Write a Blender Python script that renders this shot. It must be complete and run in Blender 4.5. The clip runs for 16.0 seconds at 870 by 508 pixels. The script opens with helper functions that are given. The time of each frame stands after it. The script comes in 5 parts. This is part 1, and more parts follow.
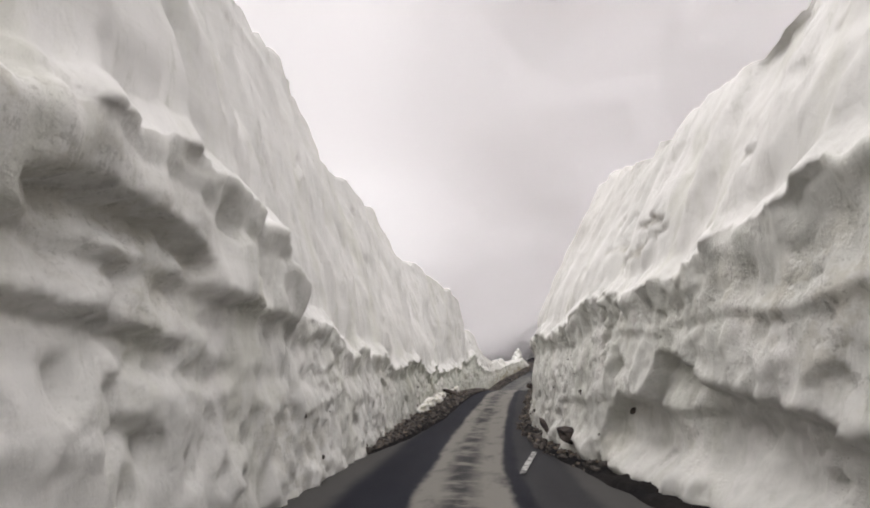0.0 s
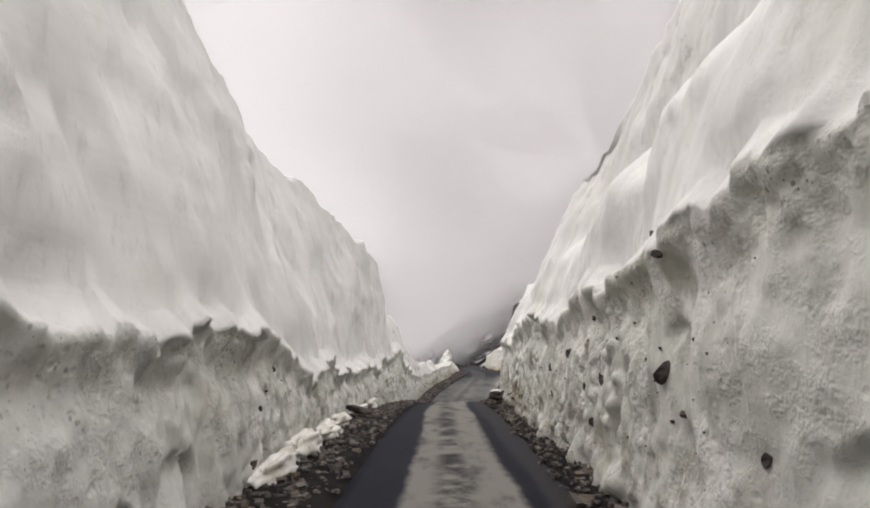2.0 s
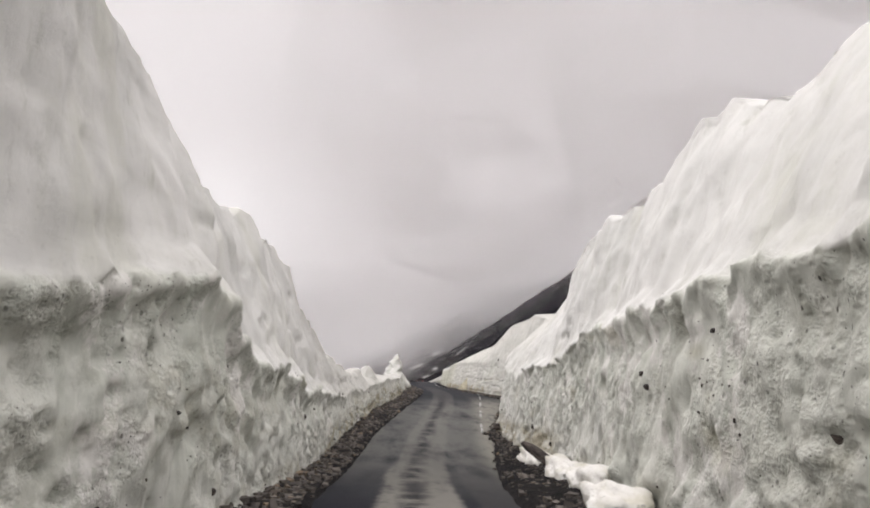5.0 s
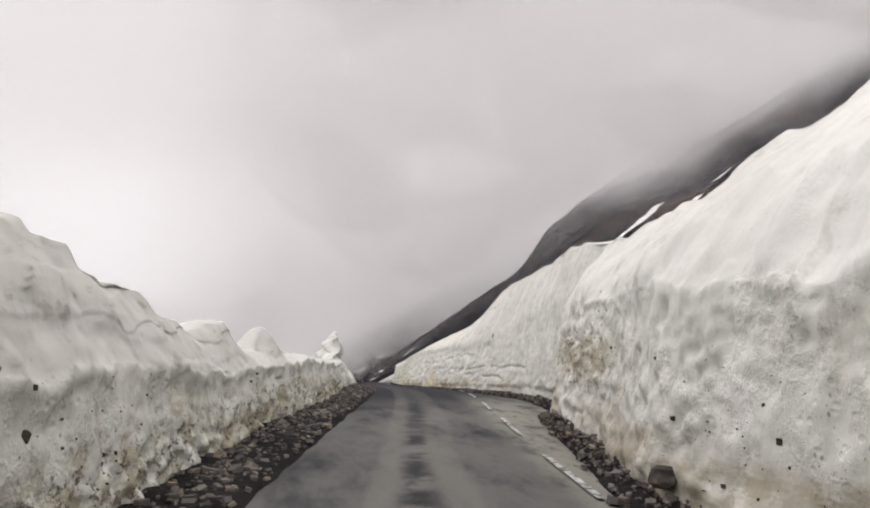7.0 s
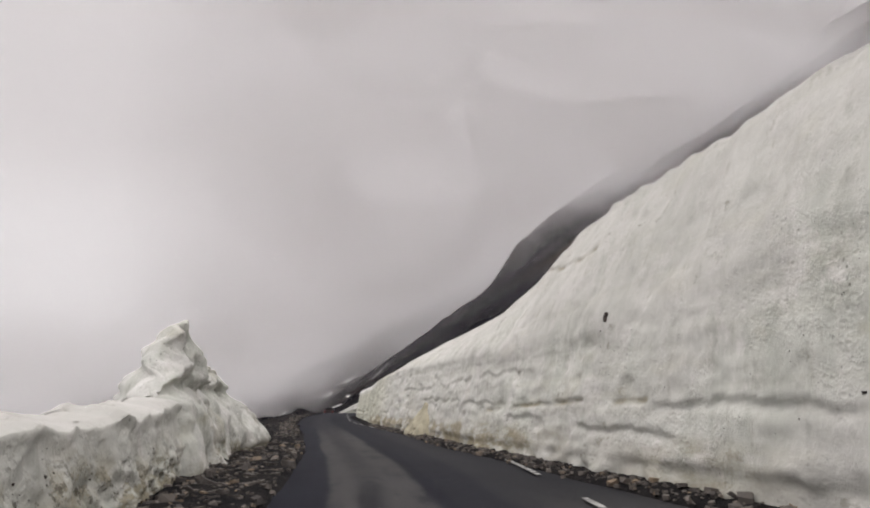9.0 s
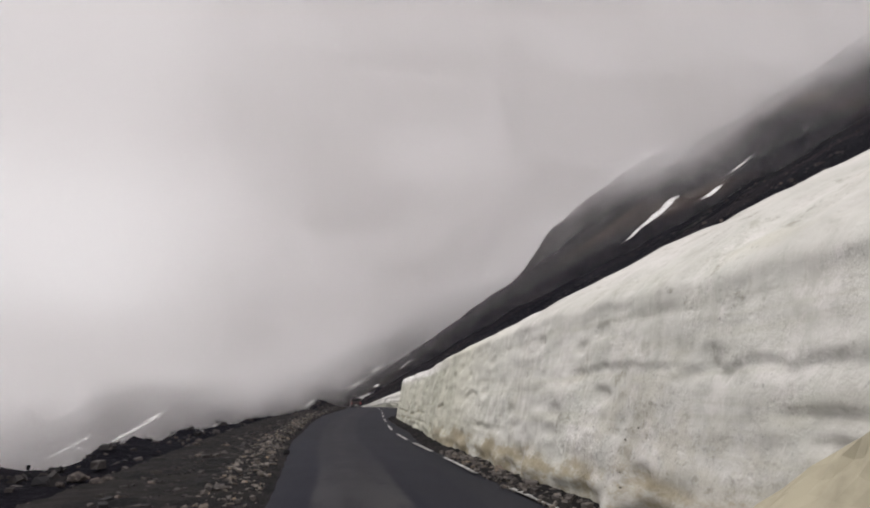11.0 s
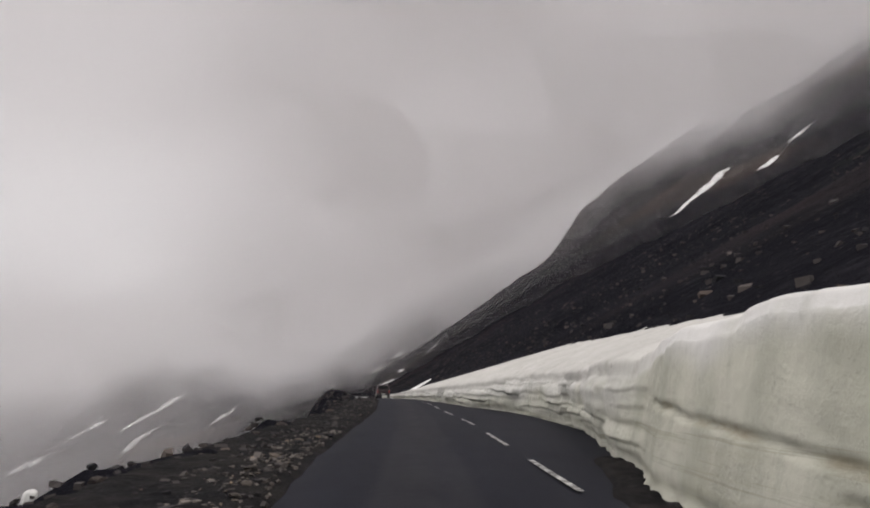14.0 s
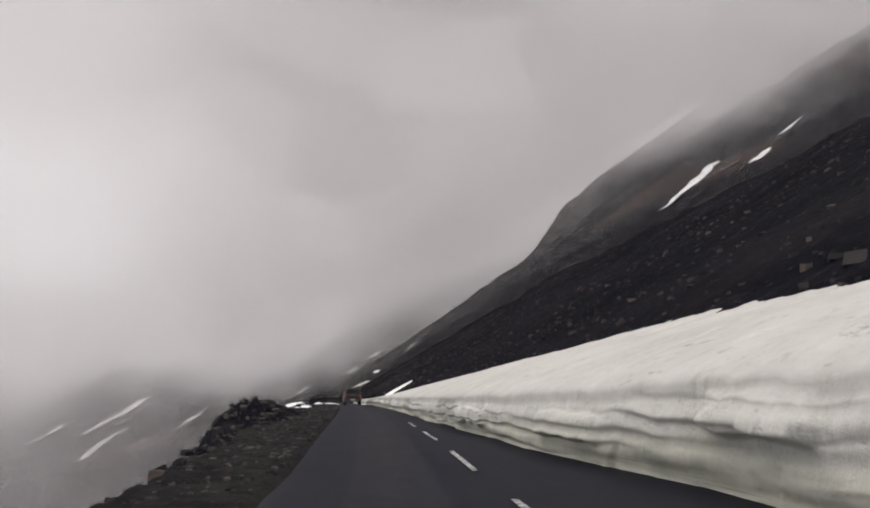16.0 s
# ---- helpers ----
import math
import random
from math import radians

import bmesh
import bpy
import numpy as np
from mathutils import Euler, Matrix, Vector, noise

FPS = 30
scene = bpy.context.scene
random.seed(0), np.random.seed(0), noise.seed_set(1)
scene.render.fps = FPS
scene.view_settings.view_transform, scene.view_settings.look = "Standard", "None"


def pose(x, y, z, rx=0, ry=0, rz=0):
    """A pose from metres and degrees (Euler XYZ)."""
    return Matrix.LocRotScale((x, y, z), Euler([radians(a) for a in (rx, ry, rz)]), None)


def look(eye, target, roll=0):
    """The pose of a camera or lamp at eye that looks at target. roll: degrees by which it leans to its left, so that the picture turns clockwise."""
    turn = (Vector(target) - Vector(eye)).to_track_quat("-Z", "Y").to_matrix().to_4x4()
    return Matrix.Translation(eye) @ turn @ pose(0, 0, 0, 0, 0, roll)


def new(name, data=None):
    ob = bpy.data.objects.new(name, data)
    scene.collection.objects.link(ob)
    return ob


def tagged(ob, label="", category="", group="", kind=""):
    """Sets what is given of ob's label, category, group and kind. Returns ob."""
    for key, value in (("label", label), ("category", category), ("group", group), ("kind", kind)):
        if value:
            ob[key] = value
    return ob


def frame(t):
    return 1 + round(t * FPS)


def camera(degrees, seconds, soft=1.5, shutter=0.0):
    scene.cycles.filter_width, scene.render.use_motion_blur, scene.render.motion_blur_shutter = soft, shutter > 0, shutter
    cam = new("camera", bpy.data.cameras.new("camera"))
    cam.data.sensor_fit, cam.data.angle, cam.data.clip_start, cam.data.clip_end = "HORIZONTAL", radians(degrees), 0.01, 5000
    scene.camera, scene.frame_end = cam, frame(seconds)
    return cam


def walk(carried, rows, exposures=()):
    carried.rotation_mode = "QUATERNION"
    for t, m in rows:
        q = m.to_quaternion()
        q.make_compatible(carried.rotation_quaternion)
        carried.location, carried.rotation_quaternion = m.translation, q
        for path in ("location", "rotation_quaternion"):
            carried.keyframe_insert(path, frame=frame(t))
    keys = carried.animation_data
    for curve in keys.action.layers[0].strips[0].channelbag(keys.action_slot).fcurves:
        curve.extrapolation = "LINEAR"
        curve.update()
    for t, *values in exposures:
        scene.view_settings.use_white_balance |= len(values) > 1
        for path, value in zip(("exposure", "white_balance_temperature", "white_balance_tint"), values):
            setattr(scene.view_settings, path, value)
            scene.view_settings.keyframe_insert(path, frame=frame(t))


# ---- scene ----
cam = camera(68.2, 16.0, soft=2.0)

PATH = [
    (0, (12.034, 7.095, 1.849), (11.744, 9.05, 2.156), -0.3),
    (0.5, (11.487, 10.15, 1.683), (11.3, 12.115, 2.01), -0.2),
    (1, (11.073, 13.333, 1.569), (10.944, 15.299, 1.91), -0.4),
    (1.5, (10.832, 16.656, 1.424), (10.742, 18.626, 1.758), -0.3),
    (2, (10.584, 19.886, 1.307), (10.548, 21.859, 1.637), -1.0),
    (2.5, (10.45, 23.402, 1.252), (10.469, 25.37, 1.606), -1.3),
    (3, (10.379, 26.794, 1.266), (10.429, 28.757, 1.647), -0.6),
    (3.5, (10.34, 30.038, 1.295), (10.408, 31.998, 1.688), 0.4),
    (4, (10.28, 33.352, 1.364), (10.363, 35.311, 1.758), 0.9),
    (4.5, (10.275, 36.422, 1.279), (10.361, 38.383, 1.663), 2.5),
    (6.8, (10.595, 53.123, 0.435), (10.842, 55.073, 0.804), 1.3),
    (7, (10.716, 54.796, 0.446), (10.996, 56.737, 0.838), 1.3),
    (7.5, (11.051, 58.985, 0.511), (11.362, 60.914, 0.936), 1.1),
    (8, (11.491, 63.124, 0.703), (11.831, 65.044, 1.149), 0.5),
    (8.5, (11.975, 67.279, 0.896), (12.343, 69.191, 1.356), -0.2),
    (9, (12.439, 71.412, 1.084), (12.82, 73.322, 1.542), -0.5),
    (9.5, (12.801, 75.55, 1.212), (13.192, 77.46, 1.66), -0.6),
    (10, (13.023, 80.005, 1.339), (13.394, 81.919, 1.784), -0.6),
    (12.3, (13.159, 99.826, 1.386), (13.386, 101.772, 1.786), 1.3),
    (12.5, (13.112, 101.577, 1.392), (13.336, 103.525, 1.789), 1.4),
    (13, (13.048, 105.949, 1.356), (13.274, 107.898, 1.743), 1.1),
    (13.5, (13.063, 110.455, 1.391), (13.292, 112.404, 1.775), 0.9),
    (14, (13.185, 115.07, 1.458), (13.421, 117.018, 1.846), 0.6),
    (14.5, (13.501, 119.771, 1.498), (13.753, 121.716, 1.89), 0.5),
    (15, (13.87, 124.456, 1.548), (14.151, 126.396, 1.946), 0.4),
    (15.5, (14.278, 128.851, 1.55), (14.579, 130.787, 1.949), 0.5),
    (16, (14.654, 133.09, 1.544), (14.961, 135.027, 1.936), 0.5),
]
EXPOSURES = [(t, stops, 6500, 11.0) for t, stops in ((0, 0.57), (4.5, 0.48), (7.0, 0.46), (8.0, 0.38), (9.0, 0.19), (10.2, 0.32), (12.4, -0.02), (14.0, 0.04), (16.0, 0.14))]
walk(cam, [(t, look(eye, target, roll)) for t, eye, target, roll in PATH], EXPOSURES)

# ---------------------------------------------------------------- light
SUN_ELEVATION, SUN_TURN = radians(55), radians(-70)
world = bpy.data.worlds.new("overcast")
scene.world = world
world.use_nodes = True
wn, wl = world.node_tree.nodes, world.node_tree.links
wn.clear()


def wnode(kind, **settings):
    n = wn.new(kind)
    for key, value in settings.items():
        setattr(n, key, value)
    return n


coord = wnode("ShaderNodeTexCoord")
sep = wnode("ShaderNodeSeparateXYZ")
wl.new(coord.outputs["Generated"], sep.inputs[0])
# overcast: brighter towards the zenith
height = wnode("ShaderNodeValToRGB")
height.color_ramp.elements[0].position, height.color_ramp.elements[0].color = 0.0, (0.94, 0.928, 0.932, 1)
height.color_ramp.elements[1].position, height.color_ramp.elements[1].color = 1.0, (1.62, 1.575, 1.565, 1)
mid = height.color_ramp.elements.new(0.50)
mid.color = (0.95, 0.925, 0.92, 1)
mid2 = height.color_ramp.elements.new(0.12)
mid2.color = (0.94, 0.922, 0.925, 1)
wl.new(sep.outputs["Z"], height.inputs[0])
billow = wnode("ShaderNodeTexNoise")
billow.inputs["Scale"].default_value, billow.inputs["Detail"].default_value = 2.6, 3.0
wl.new(coord.outputs["Generated"], billow.inputs["Vector"])
soft_billow = wnode("ShaderNodeMapRange")
soft_billow.inputs[1].default_value, soft_billow.inputs[2].default_value = 0.3, 0.7
soft_billow.inputs[3].default_value, soft_billow.inputs[4].default_value = 0.95, 1.05
wl.new(billow.outputs["Fac"], soft_billow.inputs[0])
cloud_sky = wnode("ShaderNodeVectorMath", operation="SCALE")
wl.new(height.outputs["Color"], cloud_sky.inputs[0])
wl.new(soft_billow.outputs[0], cloud_sky.inputs["Scale"])
sky = wnode("ShaderNodeTexSky", sky_type="NISHITA", sun_disc=False, sun_elevation=SUN_ELEVATION, sun_rotation=SUN_TURN)
sky_part = wnode("ShaderNodeVectorMath", operation="SCALE")
sky_part.inputs["Scale"].default_value = 0.006
wl.new(sky.outputs["Color"], sky_part.inputs[0])
both = wnode("ShaderNodeVectorMath", operation="ADD")
wl.new(cloud_sky.outputs[0], both.inputs[0])
wl.new(sky_part.outputs[0], both.inputs[1])
background = wnode("ShaderNodeBackground")
background.inputs["Strength"].default_value = 1.0
wl.new(both.outputs[0], background.inputs["Color"])
wout = wnode("ShaderNodeOutputWorld")
wl.new(background.outputs[0], wout.inputs["Surface"])

sun = new("sun", bpy.data.lights.new("sun", "SUN"))
sun.data.energy, sun.data.angle, sun.data.color = 0.5, radians(40), (1.0, 0.97, 0.93)
sun.matrix_world = look((0, 0, 300), Vector((0, 0, 300)) - Vector((-0.55, 0.20, 0.82)))

# ---------------------------------------------------------------- small maths
rng = np.random.default_rng(7)
PERM = rng.permutation(256)
PERM = np.concatenate([PERM, PERM, PERM])
GRAD = rng.normal(size=(256, 3))
GRAD /= np.linalg.norm(GRAD, axis=1, keepdims=True)


def pn(x, y, z=0.0):
    """Gradient noise, about -0.7 to 0.7."""
    x, y, z = np.broadcast_arrays(np.asarray(x, float), np.asarray(y, float), np.asarray(z, float))
    xi, yi, zi = np.floor(x).astype(int), np.floor(y).astype(int), np.floor(z).astype(int)
    xf, yf, zf = x - xi, y - yi, z - zi
    fade = lambda t: t * t * t * (t * (t * 6 - 15) + 10)
    u, v, w = fade(xf), fade(yf), fade(zf)

    def corner(a, b, c):
        g = GRAD[PERM[PERM[PERM[(xi + a) & 255] + ((yi + b) & 255)] + ((zi + c) & 255)]]
        return g[..., 0] * (xf - a) + g[..., 1] * (yf - b) + g[..., 2] * (zf - c)

    def mix(a, b, t):
        return a + t * (b - a)

    low = mix(mix(corner(0, 0, 0), corner(1, 0, 0), u), mix(corner(0, 1, 0), corner(1, 1, 0), u), v)
    high = mix(mix(corner(0, 0, 1), corner(1, 0, 1), u), mix(corner(0, 1, 1), corner(1, 1, 1), u), v)
    return mix(low, high, w)


def fbm(x, y, z=0.0, octaves=4):
    total, gain_ = 0.0, 1.0
    for k in range(octaves):
        total = total + gain_ * pn(x * 2**k + 17.3 * k, y * 2**k - 9.1 * k, z * 2**k + 4.7 * k)
        gain_ *= 0.5
    return total


def cells(x, y, seed=0):
    """Distance to the nearest of scattered points, one in each unit square."""
    xi, yi = np.floor(x).astype(int), np.floor(y).astype(int)
    best = np.full(np.shape(x), 9.0)
    for a in (-1, 0, 1):
        for b in (-1, 0, 1):
            h1 = PERM[PERM[(xi + a + seed) & 255] + ((yi + b) & 255)] / 255
            h2 = PERM[PERM[(yi + b + 31) & 255] + ((xi + a + seed + 77) & 255)] / 255
            best = np.minimum(best, np.hypot(xi + a + h1 - x, yi + b + h2 - y))
    return best


def smooth(lo, hi, x):
    t = np.clip((np.asarray(x, float) - lo) / (hi - lo), 0, 1)
    return t * t * (3 - 2 * t)


def curve(knots):
    """A smooth function through (position, value) knots, flat past its ends' slopes."""
    px, py = np.array(knots, float).T
    slope = np.gradient(py, px)

    def value(x):
        x = np.asarray(x, float)
        k = np.clip(np.searchsorted(px, x) - 1, 0, len(px) - 2)
        h = px[k + 1] - px[k]
        t = np.clip((x - px[k]) / h, -0.0, 1.0)
        a, b, c, d = py[k], py[k + 1], slope[k] * h, slope[k + 1] * h
        return (2 * t**3 - 3 * t**2 + 1) * a + (t**3 - 2 * t**2 + t) * c + (-2 * t**3 + 3 * t**2) * b + (t**3 - t**2) * d

    return value


def steps(*knots):
    px, py = np.array(knots, float).T
    return lambda x: np.interp(x, px, py)


# ---------------------------------------------------------------- plan: everything hangs on the driving line
LINE_X = curve([(-60, 20), (-15, 14.6), (7, 12.03), (13.3, 11.07), (20, 10.58), (26.8, 10.38), (33.4, 10.28), (45, 10.3), (54.8, 10.72), (63.1, 11.49),
                (71.4, 12.44), (80, 13.02), (90, 13.15), (100, 13.16), (110.5, 13.06), (119.8, 13.5), (128.9, 14.28), (140, 15.1), (150, 15.7), (165, 16.3),
                (200, 16.9), (250, 15.5), (330, 8.0), (500, -30), (1800, -400)])
LINE_Z = curve([(-60, 0.9), (-15, 0.75), (7, 0.6), (13.3, 0.32), (20, 0.06), (26.8, 0.02), (33.4, 0.04), (45, -0.25), (54.8, -0.8), (63.1, -0.55),
                (71.4, -0.17), (80, 0.09), (90, 0.14), (100, 0.14), (110.5, 0.14), (119.8, 0.25), (128.9, 0.3), (140, 0.3), (150, 0.26), (165, 0.0),
                (200, -0.8), (250, -2.2), (330, -4.5), (500, -9), (1800, -30)])

ROAD_LEFT = steps((-20, -1.9), (15, -1.85), (18, -1.7), (22, -1.2), (26, -0.95), (46, -0.95), (52, -1.1), (60, -1.38), (70, -1.28), (78, -0.97), (87, -0.68), (98, -0.82), (108, -1.05), (113, -1.0), (126, -1.42), (131, -1.38), (143, -1.18), (150, -1.3), (400, -1.8))
ROAD_RIGHT = steps((-20, 2.7), (14, 2.6), (17, 2.2), (20, 1.6), (48, 1.6), (60, 2.4), (66, 2.8), (70, 3.7), (75, 4.0), (78, 3.6), (100, 3.6), (118, 4.6), (400, 4.2))

# right wall: foot, its height, lip of the lower tier, crest and its setback
R_FOOT = steps((-20, 2.6), (5, 2.7), (13, 2.7), (15, 2.5), (17.5, 2.2), (20, 1.8), (23.5, 1.55), (28, 1.7), (36, 1.85), (42, 2.05), (46, 2.5), (50, 2.95), (54, 3.1),
               (58, 2.75), (61, 2.45), (64.5, 2.95), (68, 3.15), (69.2, 3.3), (70.5, 4.3), (73, 4.4), (77, 3.9), (80, 3.3), (86, 2.75), (93, 2.8), (98, 2.6), (106, 2.65),
               (111, 2.95), (115, 2.75), (120, 2.5), (122, 2.6), (123.5, 3.0), (127, 3.5), (131, 4.2), (135.5, 4.5), (139, 4.1), (146, 2.9), (152, 2.3), (165, 1.95), (240, 2.1))
R_FOOT_H = steps((-20, 0.25), (22, 0.25), (26, 0.2), (34, 0.3), (42, 0.5), (54, 0.45), (60, 0.25), (68, 0.3), (76, 0.25), (82, 0.10), (94, 0.08), (102, 0.06), (124, 0.06), (240, 0.05))
R_LIP = steps((-20, 2.7), (5, 2.7), (12, 2.75), (14, 2.5), (15, 2.4), (17, 2.5), (18, 2.48), (19.5, 2.2), (20.5, 2.13), (22, 2.17), (23.2, 2.24), (25.6, 2.05), (27.5, 2.12), (28.3, 1.92), (29, 1.83), (30.6, 1.92), (32.2, 2.0), (34, 2.04),
              (35, 1.88), (36.6, 1.82), (38.8, 1.86), (40.5, 2.02), (42.3, 2.12), (43, 2.05), (45.7, 2.28), (50, 2.5), (56, 2.15), (58.2, 1.92), (60, 2.05), (63, 2.25), (69, 2.5), (73, 2.8), (76.5, 2.5), (79, 1.9), (84, 1.8),
              (98, 2.1), (104, 2.0), (112, 1.9), (120, 1.7), (122.5, 1.55), (124, 1.3), (130, 1.2), (136, 1.2), (140, 1.05), (145, 0.83), (150, 0.68), (165, 0.55), (240, 0.5))
R_CREST = steps((-20, 5.2), (5, 4.9), (13.5, 4.85), (14.7, 4.8), (17.7, 5.1), (22.3, 5.96), (24.2, 6.2), (27.8, 6.25), (29, 5.8), (29.9, 5.2), (31.3, 4.8), (32.5, 4.7), (33.9, 4.6), (35, 4.7), (35.7, 4.82), (36.4, 4.65), (37.5, 4.15), (39.6, 4.3), (41.2, 4.5),
                (41.8, 3.95), (43, 3.95), (44, 4.18), (45.4, 4.25), (47.2, 4.75), (48.5, 4.4), (50.7, 4.65), (52.6, 4.8), (53.6, 4.45), (56, 4.3), (60.5, 4.3), (62.4, 4.3), (63, 4.0), (64, 4.0), (66, 4.15), (68.5, 4.1), (69.8, 4.2),
                (71.2, 4.45), (73, 4.65), (78, 4.56), (83.2, 4.64), (84.2, 4.45), (85.4, 4.12), (87, 3.86), (89, 3.7), (91, 3.72), (93, 3.88), (96, 3.98), (100, 3.95), (104, 3.75), (108, 3.15), (112, 2.75), (116, 2.37), (122, 2.2), (126, 2.85),
                (131, 3.12), (147, 3.15), (151, 3.12), (167, 2.7), (181, 2.2), (193, 1.5), (210, 1.0), (240, 0.8))
R_CREST_OFF = steps((-20, 3.6), (28, 3.6), (31.5, 3.0), (33, 3.0), (36, 3.6), (54, 3.6), (60, 5.0), (88, 5.0), (95, 6.0), (102, 6.6), (116, 6.6), (122, 6.8), (126, 8.2), (131, 9.0),
                    (150, 8.8), (167, 8.2), (193, 6.5), (240, 5.5))
# left wall
L_FOOT = steps((-20, 1.75), (13, 1.68), (16, 1.58), (19, 1.62), (22, 1.72), (30, 1.85), (34, 2.05), (37, 1.95), (39, 1.7), (42, 1.75), (45, 1.5), (50, 1.55), (55, 1.85), (59, 2.05), (62, 2.1), (67, 2.25), (71, 2.05), (75, 1.95), (80, 2.05), (83, 2.15), (88, 2.35), (91, 2.9))
L_LIP = steps((-20, 2.0), (5, 2.0), (9.5, 2.5), (11, 2.75), (12.6, 2.85), (13.6, 2.95), (14.0, 2.7), (14.33, 2.5), (14.42, 2.1), (16, 2.05), (17.2, 1.95), (18.1, 1.85), (18.8, 1.98), (19.8, 1.82), (22.1, 1.87), (22.8, 1.62), (24.3, 1.56), (26.3, 1.48), (27, 1.57), (28.0, 1.55), (28.4, 1.42),
              (28.7, 1.32), (29.2, 1.26), (29.5, 1.06), (31.2, 1.14), (32.6, 1.28), (33.2, 1.3), (33.6, 1.15), (35, 1.04), (36.6, 1.05), (36.9, 1.18), (39.7, 1.23), (40.4, 1.3), (41.1, 1.42), (41.5, 1.58), (42.3, 1.62), (43.5, 1.82), (45, 2.06), (45.8, 2.05), (46.1, 1.75), (47.1, 1.5),
              (49.6, 1.6), (51, 1.45), (56.7, 1.38), (59, 1.14), (62, 1.15), (64, 1.05), (67, 1.1), (72, 1.1), (79, 0.9), (83, 1.1), (85, 0.75), (88, 0.25), (91, 0.0))
L_CREST = steps((-20, 8.0), (9, 7.4), (16.5, 6.9), (18, 6.8), (19.1, 6.55), (19.8, 6.05), (22, 6.2), (23.7, 6.45), (25.4, 6.4), (27.7, 6.65), (29.7, 6.6), (31.5, 6.3), (32.8, 5.9), (34.5, 5.8), (36.2, 5.95), (37, 5.6), (38, 5.48), (40.2, 5.2), (41.2, 5.0), (41.8, 4.7), (42.2, 4.2),
                (42.6, 3.9), (43.2, 3.68), (45.1, 3.9), (46.2, 3.77), (47.1, 3.5), (48.5, 3.8), (51.4, 4.0), (52.5, 3.9), (53.3, 3.75), (54.4, 3.35), (55.6, 3.2), (57.5, 2.85), (58.2, 2.6), (59.3, 2.2), (60.6, 2.2), (60.9, 1.93), (62.2, 1.93), (63.4, 1.55), (64.4, 1.66), (65.2, 1.74), (66.5, 1.3), (67.5, 1.3), (67.8, 1.75), (68.1, 1.7), (68.4, 1.15), (72, 1.15), (75, 1.05), (76.3, 1.05), (76.6, 0.8),
                (78, 0.75), (79.2, 1.0), (80.6, 1.1), (81.4, 1.35), (83.0, 1.4), (84.8, 1.45), (85.1, 1.48), (86.0, 1.38), (87.5, 1.05), (89.0, 0.65), (90.6, 0.2), (91.4, -0.1))
L_CREST_OFF = steps((-20, 3.2), (20, 3.1), (26, 3.4), (29.6, 3.7), (33, 3.9), (37, 3.1), (40, 2.45), (42, 2.05), (43, 2.0), (44, 2.25), (46, 2.5), (55, 2.7), (60, 2.9), (75, 2.8), (82.5, 2.7), (88, 3.0), (91, 3.3))


LEFT_EDGE = steps((-60, -5.6), (88, -5.6), (110, -5.4), (120, -4.7), (130, -3.8), (140, -3.1), (147, -3.3), (156, -4.6), (170, -5.6), (240, -6.5))


